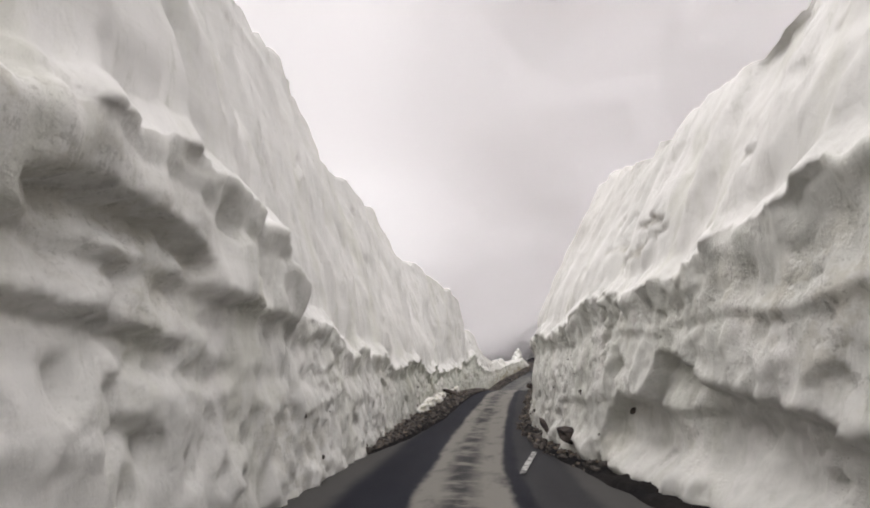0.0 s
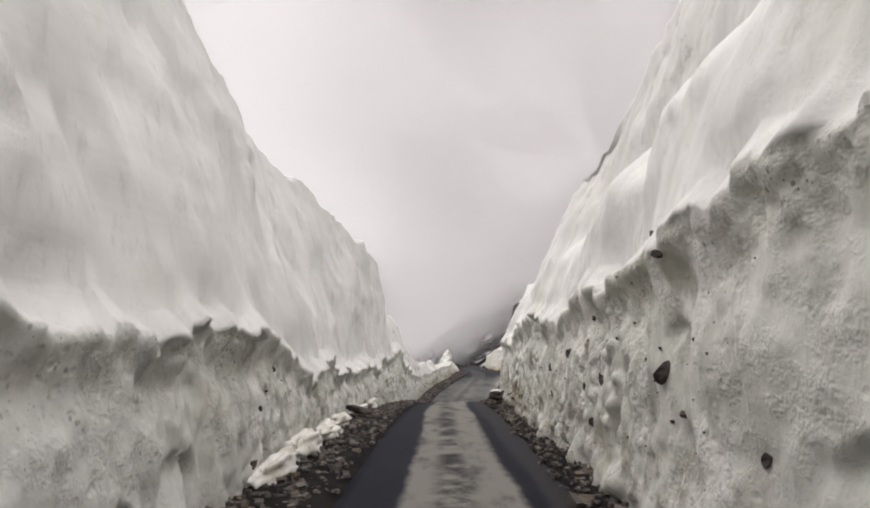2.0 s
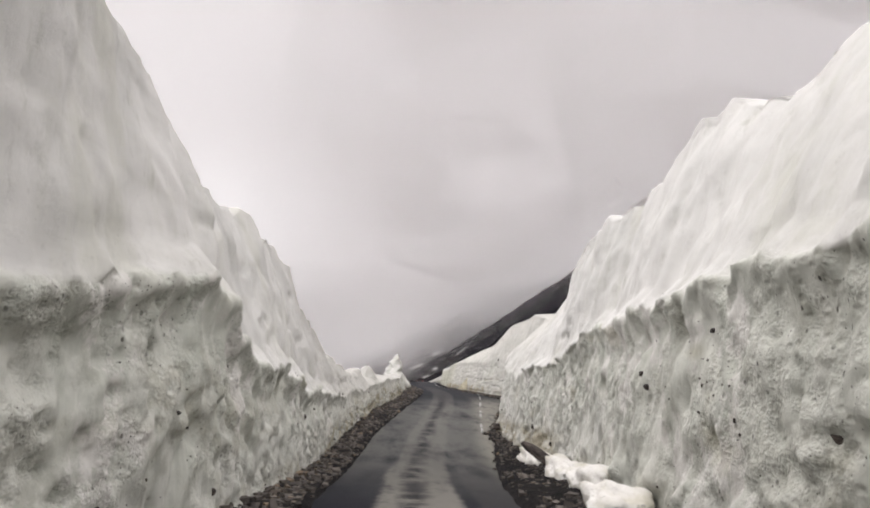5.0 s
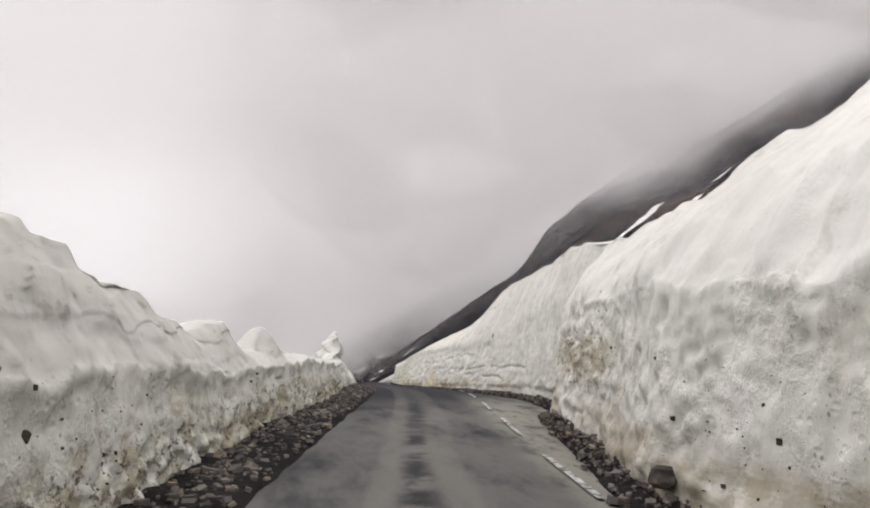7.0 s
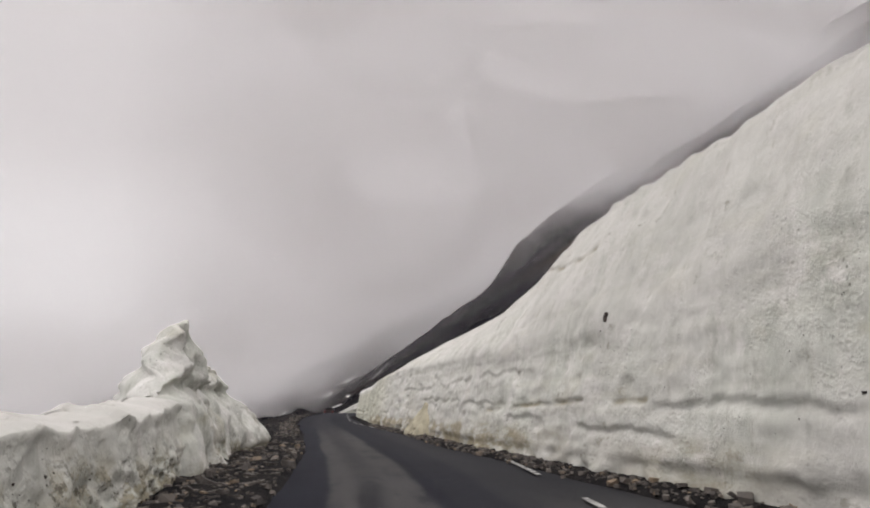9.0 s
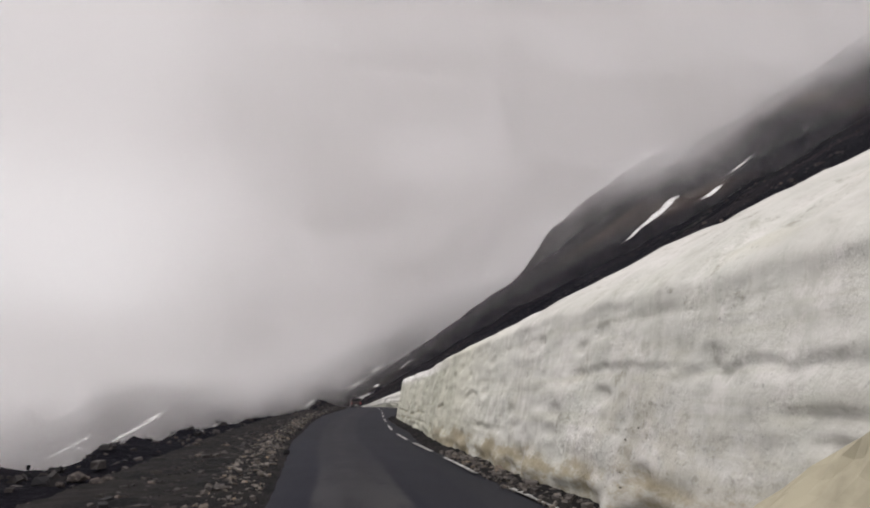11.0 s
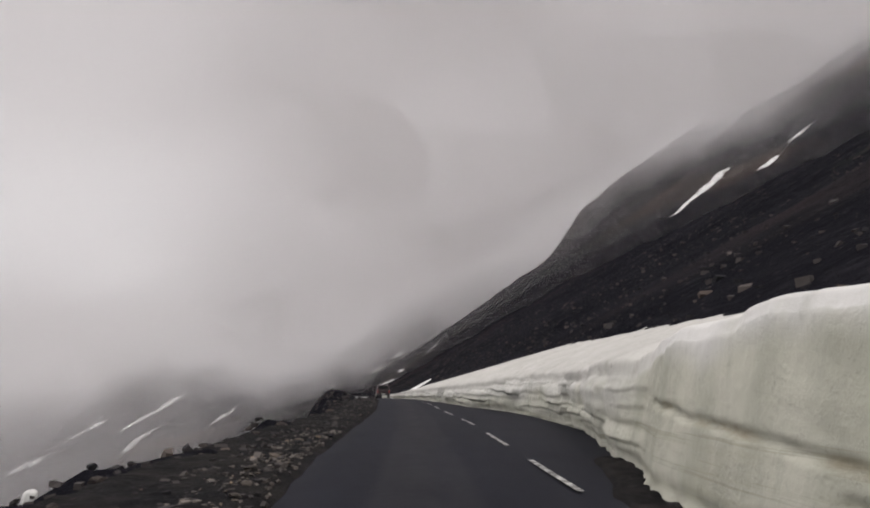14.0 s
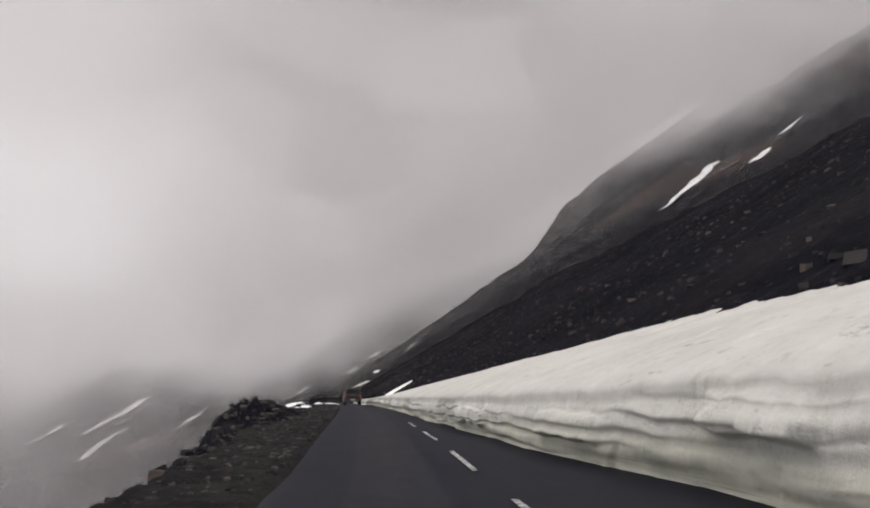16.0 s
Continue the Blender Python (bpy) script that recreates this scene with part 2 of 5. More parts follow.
def ground_height(x, y):
    """The mountainside: falls to the valley on the left, climbs on the right, steeper far off with one bold spur."""
    x, y = np.asarray(x, float), np.asarray(y, float)
    axis = LINE_X(np.minimum(y, 240)) - 1.25 * np.clip(y - 715, 0, 500)
    near_z = LINE_Z(np.minimum(y, 300))
    o = x - axis
    far = smooth(330, 470, y)
    up = np.maximum(o - 3.2, 0)
    near_right = 0.60 * np.minimum(up, 50) + 0.40 * np.maximum(np.minimum(up, 900) - 50, 0)
    far_right = 0.69 * np.minimum(up, 900)
    right = near_right * (1 - far) + far_right * far
    left_edge = LEFT_EDGE(y) + 0.5 * pn(0.0, y * 0.16, 3.3)
    down = np.maximum(left_edge - o, 0)
    left = -(1.15 * np.minimum(down, 45) + 0.20 * np.maximum(down - 45, 0)) * (1 - far) - far * (0.30 + 0.28 * smooth(715, 600, y)) * down
    spur = np.exp(-(((y - 640) / 45) ** 2)) * (26 * smooth(176, 214, x) + 10 * smooth(214, 300, x))
    spur = spur + 5 * fbm(x * 0.04, y * 0.04, 9.0, 3) * smooth(540, 600, y) * smooth(720, 670, y) * smooth(120, 170, x)
    rough = np.clip(np.abs(o) - 5, 0, 400)
    lumps = fbm(x * 0.016, y * 0.016, 1.1, 5) * np.minimum(rough * 0.05, 6) + fbm(x * 0.12, y * 0.12, 5.0, 3) * np.minimum(rough * 0.03, 0.9)
    gullies = -np.abs(pn(x * 0.004, y * 0.030, 8.0)) * np.minimum(rough * 0.05, 14) * far
    berm = 0.30 * smooth(-2.2, -3.2, o) * (1 - smooth(0, 2.0, down)) * smooth(88, 94, y) * (0.6 + 1.9 * fbm(x * 0.45, y * 0.45, 2.0, 4))
    berm = berm + 0.70 * np.exp(-(((y - 159) / 7) ** 2) - (((o + 4.2) / 1.5) ** 2))
    ditch = -0.10 - 0.22 * smooth(-2.0, -3.0, o) * smooth(86, 92, y)
    z = near_z + ditch + right + left + spur + lumps + gullies + berm * (o < 0)
    # across the valley the heights stay low
    low = 46 + 0.30 * np.maximum(x + 330, 0) + 6 * pn(x * 0.012, y * 0.012, 6.0)
    return np.where(y > 715, np.minimum(z, low), z)


# ---------------------------------------------------------------- materials
def material(name):
    m = bpy.data.materials.new(name)
    m.use_nodes = True
    nodes, links = m.node_tree.nodes, m.node_tree.links
    return m, nodes, links, nodes["Principled BSDF"]


class Net:
    """Short hands for shader nodes."""

    def __init__(self, name):
        self.mat, self.nodes, self.links, self.bsdf = material(name)

    def put(self, socket, value):
        if isinstance(value, bpy.types.NodeSocket):
            self.links.new(value, socket)
        elif isinstance(value, (tuple, list)) and len(value) == 3 and socket.type == "RGBA":
            socket.default_value = (*value, 1)
        else:
            socket.default_value = value

    def place(self, stretch=(1, 1, 1), space="Object"):
        tex = self.nodes.new("ShaderNodeTexCoord")
        mapping = self.nodes.new("ShaderNodeMapping")
        mapping.inputs["Scale"].default_value = stretch
        self.links.new(tex.outputs[space], mapping.inputs["Vector"])
        return mapping.outputs[0]

    def noise(self, scale, detail=4, rough=0.55, stretch=(1, 1, 1), lo=0.0, hi=1.0, space="Object"):
        n = self.nodes.new("ShaderNodeTexNoise")
        n.inputs["Scale"].default_value, n.inputs["Detail"].default_value, n.inputs["Roughness"].default_value = scale, detail, rough
        self.links.new(self.place(stretch, space), n.inputs["Vector"])
        return self.ramp(n.outputs["Fac"], lo, hi) if (lo, hi) != (0.0, 1.0) else n.outputs["Fac"]

    def voronoi(self, scale, lo, hi, stretch=(1, 1, 1)):
        n = self.nodes.new("ShaderNodeTexVoronoi")
        n.inputs["Scale"].default_value = scale
        self.links.new(self.place(stretch), n.inputs["Vector"])
        return self.ramp(n.outputs["Distance"], lo, hi)

    def ramp(self, value, lo, hi, a=0.0, b=1.0):
        n = self.nodes.new("ShaderNodeMapRange")
        n.interpolation_type = "SMOOTHSTEP"
        self.put(n.inputs[0], value)
        for k, v in enumerate((lo, hi, a, b)):
            n.inputs[k + 1].default_value = v
        return n.outputs[0]

    def math(self, op, a, b=0.0):
        n = self.nodes.new("ShaderNodeMath")
        n.operation = op
        self.put(n.inputs[0], a)
        self.put(n.inputs[1], b)
        return n.outputs[0]

    def mix(self, fac, a, b):
        n = self.nodes.new("ShaderNodeMix")
        n.data_type = "RGBA"
        self.put(n.inputs[0], fac)
        self.put(n.inputs[6], a)
        self.put(n.inputs[7], b)
        return n.outputs[2]

    def attr(self, name):
        n = self.nodes.new("ShaderNodeAttribute")
        n.attribute_name = name
        return n.outputs["Fac"]

    def random(self):
        return self.nodes.new("ShaderNodeObjectInfo").outputs["Random"]

    def island(self):
        return self.nodes.new("ShaderNodeNewGeometry").outputs["Random Per Island"]

    def finish(self, color, rough=0.7, bumps=(), metal=0.0, spec=0.5):
        self.put(self.bsdf.inputs["Base Color"], color)
        self.put(self.bsdf.inputs["Roughness"], rough)
        self.put(self.bsdf.inputs["Metallic"], metal)
        self.bsdf.inputs["Specular IOR Level"].default_value = spec
        last = None
        for value, strength, distance in bumps:
            n = self.nodes.new("ShaderNodeBump")
            n.inputs["Strength"].default_value, n.inputs["Distance"].default_value = strength, distance
            self.put(n.inputs["Height"], value)
            if last is not None:
                self.links.new(last, n.inputs["Normal"])
            last = n.outputs[0]
        if last is not None:
            self.links.new(last, self.bsdf.inputs["Normal"])
        return self.mat


def snow_material():
    n = Net("packed_snow")
    grime_shade, strata, firn_shade, stain = n.attr("grime_shade"), n.attr("strata"), n.attr("firn_shade"), n.attr("stain")
    streak = n.noise(1.0, 6, 0.65, (3.0, 3.0, 0.40), 0.36, 0.66)
    blotch = n.noise(0.55, 5, 0.6, (1, 1, 1), 0.35, 0.70)
    fresh = n.mix(blotch, (0.685, 0.668, 0.650), (0.608, 0.598, 0.578))
    fresh = n.mix(n.math("MULTIPLY", n.noise(0.45, 8, 0.70, (1.6, 1.6, 0.55), 0.50, 0.66), 0.75), fresh, (0.58, 0.572, 0.52))
    fresh = n.mix(n.math("MULTIPLY", n.noise(1.3, 9, 0.78, (2.2, 2.2, 0.45), 0.56, 0.68), 0.6), fresh, (0.48, 0.475, 0.43))
    # darker for old firn, and for the shaded upper face of the right wall
    clean = n.mix(firn_shade, fresh, n.mix(blotch, (0.50, 0.480, 0.458), (0.42, 0.407, 0.382)))
    # old ice of the lower tier: grey-green, streaked by melt water, with paler crusts
    old = n.mix(streak, (0.60, 0.598, 0.548), (0.465, 0.476, 0.425))
    mottle = n.noise(2.3, 9, 0.74, (1, 1, 0.75), 0.50, 0.62)
    old = n.mix(n.math("MULTIPLY", mottle, 0.75), old, (0.375, 0.372, 0.325))
    crust = n.noise(1.1, 9, 0.76, (1, 1, 0.7), 0.52, 0.60)
    old = n.mix(n.math("MULTIPLY", crust, 0.85), old, (0.70, 0.675, 0.645))
    base = n.mix(grime_shade, clean, old)
    cream = n.mix(n.noise(0.5, 4, 0.5, (2.4, 2.4, 0.7), 0.38, 0.64), (0.475, 0.465, 0.388), (0.355, 0.352, 0.285))
    cream = n.mix(n.math("MULTIPLY", n.noise(1.5, 7, 0.7, (3.0, 3.0, 0.5), 0.55, 0.68), 0.35), cream, (0.33, 0.325, 0.27))
    base = n.mix(n.attr("cream"), base, cream)
    layers = n.noise(1.0, 7, 0.75, (0.30, 0.16, 6.5), 0.46, 0.66)
    base = n.mix(n.math("MULTIPLY", layers, strata), base, (0.36, 0.35, 0.27))
    lines = n.noise(1.0, 6, 0.7, (0.26, 0.13, 10.0), 0.56, 0.61)
    base = n.mix(n.math("MULTIPLY", lines, n.math("MULTIPLY", n.ramp(strata, 0.25, 0.75), 0.6)), base, (0.24, 0.23, 0.17))
    smear = n.noise(1.9, 8, 0.78, (1.4, 1.4, 0.55), 0.55, 0.70)
    base = n.mix(n.math("MULTIPLY", n.math("MULTIPLY", smear, n.math("MULTIPLY_ADD", grime_shade, 0.9)), 0.55), base, (0.29, 0.285, 0.245))
    # specks of dirt, in swarms
    swarm = n.noise(0.9, 6, 0.75, (1, 1, 1), 0.47, 0.58)
    for scale, lo, hi in ((13.0, 0.22, 0.10), (31.0, 0.24, 0.12)):
        specks = n.math("MULTIPLY", n.voronoi(scale, lo, hi, (1, 1, 0.7)), swarm)
        specks = n.math("MULTIPLY", specks, n.noise(scale * 0.45, 2, 0.5, (1, 1, 1), 0.48, 0.58))
        base = n.mix(n.math("MULTIPLY", specks, n.math("MAXIMUM", grime_shade, 0.10)), base, (0.10, 0.094, 0.085))
    # pits and melt scars in the older snow
    pits = n.math("MULTIPLY", n.noise(1.9, 5, 0.62, (1, 1, 1.6), 0.60, 0.68), n.noise(0.6, 5, 0.7, (1, 1, 1), 0.42, 0.52))
    pits = n.math("MULTIPLY", n.math("MULTIPLY", pits, n.noise(6, 6, 0.75, (1, 1, 1), 0.40, 0.55)), firn_shade)
    base = n.mix(n.math("MULTIPLY", pits, 0.8), base, (0.27, 0.255, 0.22))
    scars = n.math("MULTIPLY", n.noise(0.9, 8, 0.75, (2.6, 2.6, 0.35), 0.56, 0.68), firn_shade)
    base = n.mix(n.math("MULTIPLY", scars, 0.75), base, (0.36, 0.345, 0.30))
    yellow = n.math("MULTIPLY", n.noise(0.8, 3, 0.5, (1, 1, 2.2), 0.58, 0.75), grime_shade)
    base = n.mix(n.math("MULTIPLY", yellow, 0.35), base, (0.45, 0.41, 0.28))
    base = n.mix(n.math("MULTIPLY", stain, n.noise(1.8, 5, 0.7, (1, 0.5, 1.5), 0.34, 0.58)), base, (0.27, 0.235, 0.165))
    # dirt and small stones worked into the snow
    rubble = n.attr("rubble")
    base = n.mix(n.math("MULTIPLY", rubble, n.noise(2.2, 8, 0.72, (1, 1, 1.6), 0.46, 0.58)), base, (0.34, 0.31, 0.235))
    base = n.mix(n.math("MULTIPLY", rubble, n.noise(6.5, 9, 0.8, (1, 1, 1.3), 0.53, 0.60)), base, (0.10, 0.088, 0.068))
    return n.finish(base, 0.65, ((n.noise(1.6, 4, 0.6, (1, 1, 0.4)), 0.25, 0.14), (n.noise(3.5, 9, 0.75, (1, 1, 0.7), 0.42, 0.75), 0.32, 0.05), (n.math("MULTIPLY", n.voronoi(9.0, 0.10, 0.40, (1, 1, 1.3)), n.math("MULTIPLY", swarm, grime_shade)), 0.4, 0.035), (n.noise(24, 6, 0.7), 0.12, 0.012)), spec=0.1)


def asphalt_material():
    n = Net("worn_asphalt")
    lane = n.nodes.new("ShaderNodeUVMap")
    lane.uv_map = "lane"
    part_ = n.nodes.new("ShaderNodeSeparateXYZ")
    n.links.new(lane.outputs[0], part_.inputs[0])
    off, along = part_.outputs[0], part_.outputs[1]
    combine = n.nodes.new("ShaderNodeCombineXYZ")
    n.links.new(off, combine.inputs[0])
    n.put(combine.inputs[1], n.math("MULTIPLY", along, 0.12))
    wob = n.nodes.new("ShaderNodeTexNoise")
    wob.inputs["Scale"].default_value = 1.5
    n.links.new(combine.outputs[0], wob.inputs["Vector"])
    edge = n.math("ADD", off, n.math("MULTIPLY", n.math("SUBTRACT", wob.outputs["Fac"], 0.5), 0.30))
    edge = n.math("ADD", edge, n.math("MULTIPLY", n.math("SUBTRACT", n.noise(4.0, 6, 0.7, (1, 0.5, 1)), 0.5), 0.22))
    dust = n.attr("dust")
    # dry dust between and beside the two wheel tracks
    centre = n.math("ABSOLUTE", n.math("SUBTRACT", edge, 0.30))
    middle = n.math("MULTIPLY", n.ramp(centre, 0.62, 0.50), n.noise(2.0, 6, 0.7, (1, 0.35, 1), 0.22, 0.52))
    outside = n.math("MULTIPLY", n.ramp(centre, 1.25, 1.55), 0.35)
    right_track = n.math("MULTIPLY", n.ramp(edge, 1.02, 1.14), 0.13)
    dusty = n.math("MULTIPLY", n.math("MAXIMUM", n.math("MAXIMUM", middle, outside), right_track), dust)
    shoulder = n.math("MULTIPLY", n.attr("shoulder"), n.noise(1.8, 7, 0.75, (1, 0.4, 1), 0.34, 0.52))
    fine = n.noise(60, 3, 0.6)
    tar = n.mix(n.noise(0.9, 5, 0.6, (1, 0.3, 1), 0.3, 0.7), (0.0029, 0.0035, 0.0082), (0.0064, 0.0073, 0.0138))
    tar = n.mix(n.ramp(fine, 0.45, 0.7), tar, (0.0105, 0.0113, 0.0165))
    grey = n.mix(n.math("MULTIPLY", n.attr("pale"), n.noise(1.1, 6, 0.7, (1, 0.3, 1), 0.25, 0.60)), tar, (0.090, 0.089, 0.084))
    base = n.mix(n.math("MULTIPLY", dusty, 0.85), grey, (0.200, 0.190, 0.170))
    base = n.mix(n.math("MULTIPLY", shoulder, 0.85), base, (0.215, 0.205, 0.178))
    base = n.mix(n.math("MULTIPLY", n.attr("shoulder"), n.noise(3.0, 8, 0.8, (1, 0.45, 1), 0.56, 0.64)), base, (0.022, 0.020, 0.019))
    # damp patches down the middle
    combine2 = n.nodes.new("ShaderNodeCombineXYZ")
    n.put(combine2.inputs[0], n.math("MULTIPLY", off, 0.8))
    n.put(combine2.inputs[1], n.math("MULTIPLY", along, 0.9))
    damp_noise = n.nodes.new("ShaderNodeTexNoise")
    damp_noise.inputs["Scale"].default_value, damp_noise.inputs["Detail"].default_value, damp_noise.inputs["Roughness"].default_value = 1.5, 7, 0.68
    n.links.new(combine2.outputs[0], damp_noise.inputs["Vector"])
    damp = n.math("MULTIPLY", n.ramp(n.math("ABSOLUTE", n.math("SUBTRACT", edge, 0.24)), 0.30, 0.04), n.ramp(damp_noise.outputs["Fac"], 0.40, 0.56))
    damp = n.math("MULTIPLY", damp, n.attr("damp"))
    base = n.mix(n.math("MULTIPLY", damp, 0.92), base, (0.010, 0.010, 0.013))
    rough = n.mix(damp, n.mix(dusty, (0.68,) * 3, (0.9,) * 3), (0.60,) * 3)
    return n.finish(base, rough, ((fine, 0.25, 0.006), (n.noise(7, 4), 0.25, 0.015)), spec=0.08)


def gravel_material():
    n = Net("dark_gravel")
    base = n.mix(n.noise(1.4, 5, 0.6, (1, 1, 1), 0.3, 0.7), (0.007, 0.0068, 0.008), (0.019, 0.017, 0.016))
    base = n.mix(n.noise(14, 5, 0.7, (1, 1, 1), 0.5, 0.7), base, (0.028, 0.025, 0.026))
    return n.finish(base, 0.85, ((n.noise(9, 6, 0.7), 0.8, 0.05),), spec=0.05)


def stone_material():
    n = Net("broken_stone")
    r = n.island()
    base = n.mix(r, (0.048, 0.043, 0.042), (0.195, 0.170, 0.150))
    base = n.mix(n.ramp(r, 0.86, 1.0), base, (0.22, 0.165, 0.115))
    base = n.mix(n.noise(12, 4, 0.6, (1, 1, 1), 0.45, 0.7), base, (0.100, 0.091, 0.085))
    return n.finish(base, 0.85, ((n.noise(30, 4), 0.5, 0.01),), spec=0.1)


def rock_material():
    n = Net("dark_rock")
    base = n.mix(n.noise(3, 6, 0.65, (1, 1, 2.5), 0.35, 0.65), (0.030, 0.0255, 0.026), (0.095, 0.079, 0.070))
    return n.finish(base, 0.8, ((n.noise(9, 6, 0.7, (1, 1, 2.5)), 0.7, 0.04),), spec=0.1)


def slope_material():
    n = Net("scree_slope")
    base = n.mix(n.noise(0.045, 6, 0.65, (1, 1, 1), 0.35, 0.68), (0.0055, 0.0054, 0.0088), (0.0135, 0.0125, 0.0170))
    base = n.mix(n.noise(0.7, 6, 0.72, (1, 1, 1), 0.50, 0.75), base, (0.025, 0.0235, 0.0285))
    base = n.mix(n.noise(0.012, 4, 0.6, (0.6, 1.6, 1), 0.55, 0.72), base, (0.062, 0.046, 0.040))
    base = n.mix(n.noise(0.02, 4, 0.6, (1, 1, 1), 0.62, 0.74), base, (0.045, 0.052, 0.038))
    base = n.mix(n.noise(2.4, 9, 0.82, (1, 1, 1), 0.58, 0.66), base, (0.060, 0.056, 0.060))
    base = n.mix(n.noise(0.5, 8, 0.8, (1, 1, 1), 0.56, 0.66), base, (0.0045, 0.0045, 0.0065))
    return n.finish(base, 0.92, ((n.noise(0.25, 8, 0.75), 0.9, 1.6), (n.noise(2.2, 6, 0.7), 0.6, 0.25)), spec=0.03)


def plain(name, color, rough=0.5, metal=0.0, grain=20.0):
    n = Net(name)
    darker = tuple(c * 0.72 for c in color)
    return n.finish(n.mix(n.noise(grain, 4, 0.6, (1, 1, 1), 0.4, 0.75), color, darker), rough, ((n.noise(grain * 2, 3), 0.1, 0.003),), metal)


def far_snow_material():
    n = Net("snow_field")
    base = n.mix(n.noise(0.5, 5, 0.6, (1, 1, 1), 0.4, 0.75), (0.82, 0.81, 0.80), (0.66, 0.65, 0.63))
    return n.finish(base, 0.7, ((n.noise(1.5, 5), 0.3, 0.15),), spec=0.2)


def paint_material():
    n = Net("road_paint")
    worn = n.noise(6, 8, 0.75, (1, 1, 1), 0.42, 0.56)
    return n.finish(n.mix(worn, (0.46, 0.455, 0.43), (0.06, 0.058, 0.056)), 0.65, ((n.noise(60, 3), 0.2, 0.004),))


def scree_material():
    n = Net("scree_stone")
    r = n.island()
    base = n.mix(r, (0.008, 0.0078, 0.010), (0.060, 0.052, 0.049))
    base = n.mix(n.ramp(r, 0.92, 1.0), base, (0.085, 0.066, 0.056))
    return n.finish(base, 0.9, ((n.noise(10, 5), 0.5, 0.03),), spec=0.25)


SCREE = scree_material()
SNOW, ASPHALT, GRAVEL, STONE, ROCK, SLOPE = snow_material(), asphalt_material(), gravel_material(), stone_material(), rock_material(), slope_material()
FAR_SNOW, PAINT = far_snow_material(), paint_material()


# ---------------------------------------------------------------- mesh helpers
def sheet(name, x, y, z, mat, attrs=None, uv=None, flip=False):
    """A quad grid from arrays of rows by columns."""
    rows, cols = x.shape
    verts = np.stack([x, y, z], -1).reshape(-1, 3).astype(np.float32)
    i = (np.arange(rows - 1)[:, None] * cols + np.arange(cols - 1)[None]).ravel()
    quads = np.stack([i, i + 1, i + cols + 1, i + cols], 1)
    if flip:
        quads = quads[:, ::-1]
    me = bpy.data.meshes.new(name)
    me.vertices.add(len(verts))
    me.vertices.foreach_set("co", verts.ravel())
    me.loops.add(quads.size)
    me.loops.foreach_set("vertex_index", quads.ravel().astype(np.int32))
    me.polygons.add(len(quads))
    me.polygons.foreach_set("loop_start", np.arange(0, quads.size, 4, dtype=np.int32))
    me.polygons.foreach_set("use_smooth", np.ones(len(quads), bool))
    for key, values in (attrs or {}).items():
        a = me.attributes.new(key, "FLOAT", "POINT")
        a.data.foreach_set("value", np.broadcast_to(values, x.shape).ravel().astype(np.float32))
    if uv is not None:
        layer = me.uv_layers.new(name="lane")
        pairs = np.stack([np.broadcast_to(uv[0], x.shape), np.broadcast_to(uv[1], x.shape)], -1).reshape(-1, 2)
        layer.data.foreach_set("uv", pairs[quads.ravel()].ravel().astype(np.float32))
    me.update(calc_edges=True)
    me.validate()
    me.materials.append(mat)
    return new(name, me)


def part(name, bm, mat, parent=None, label=""):
    me = bpy.data.meshes.new(name)
    bm.normal_update()
    bm.to_mesh(me)
    bm.free()
    me.materials.append(mat)
    ob = new(name, me)
    if parent is not None:
        ob.parent = parent
    if label:
        ob["label"] = label
    return ob


# ---------------------------------------------------------------- ground and road
def make_ground():
    y = np.unique(np.concatenate([np.arange(-60, 84, 3.0), np.arange(84, 240, 0.8), np.arange(240, 420, 4.0), np.arange(420, 1000, 6.0), np.arange(1000, 1801, 25.0)]))
    side = np.concatenate([np.arange(0, 14, 0.5), np.arange(14, 60, 1.6), np.arange(60, 200, 5), np.arange(200, 460, 9), np.arange(460, 1001, 30)])
    o = np.concatenate([-side[:0:-1], side])
    yy, oo = np.meshgrid(y, o, indexing="ij")
    xx = LINE_X(np.minimum(yy, 300)) + oo
    zz = ground_height(xx, yy)
    zz = np.where((yy < 300) & (oo > ROAD_LEFT(yy) - 0.6) & (oo < ROAD_RIGHT(yy) + 0.6), np.minimum(zz, LINE_Z(yy) - 0.12), zz)
    return tagged(sheet("ground", xx, yy, zz, SLOPE), "dark scree mountainside under low cloud", "mountainside", kind="structure")


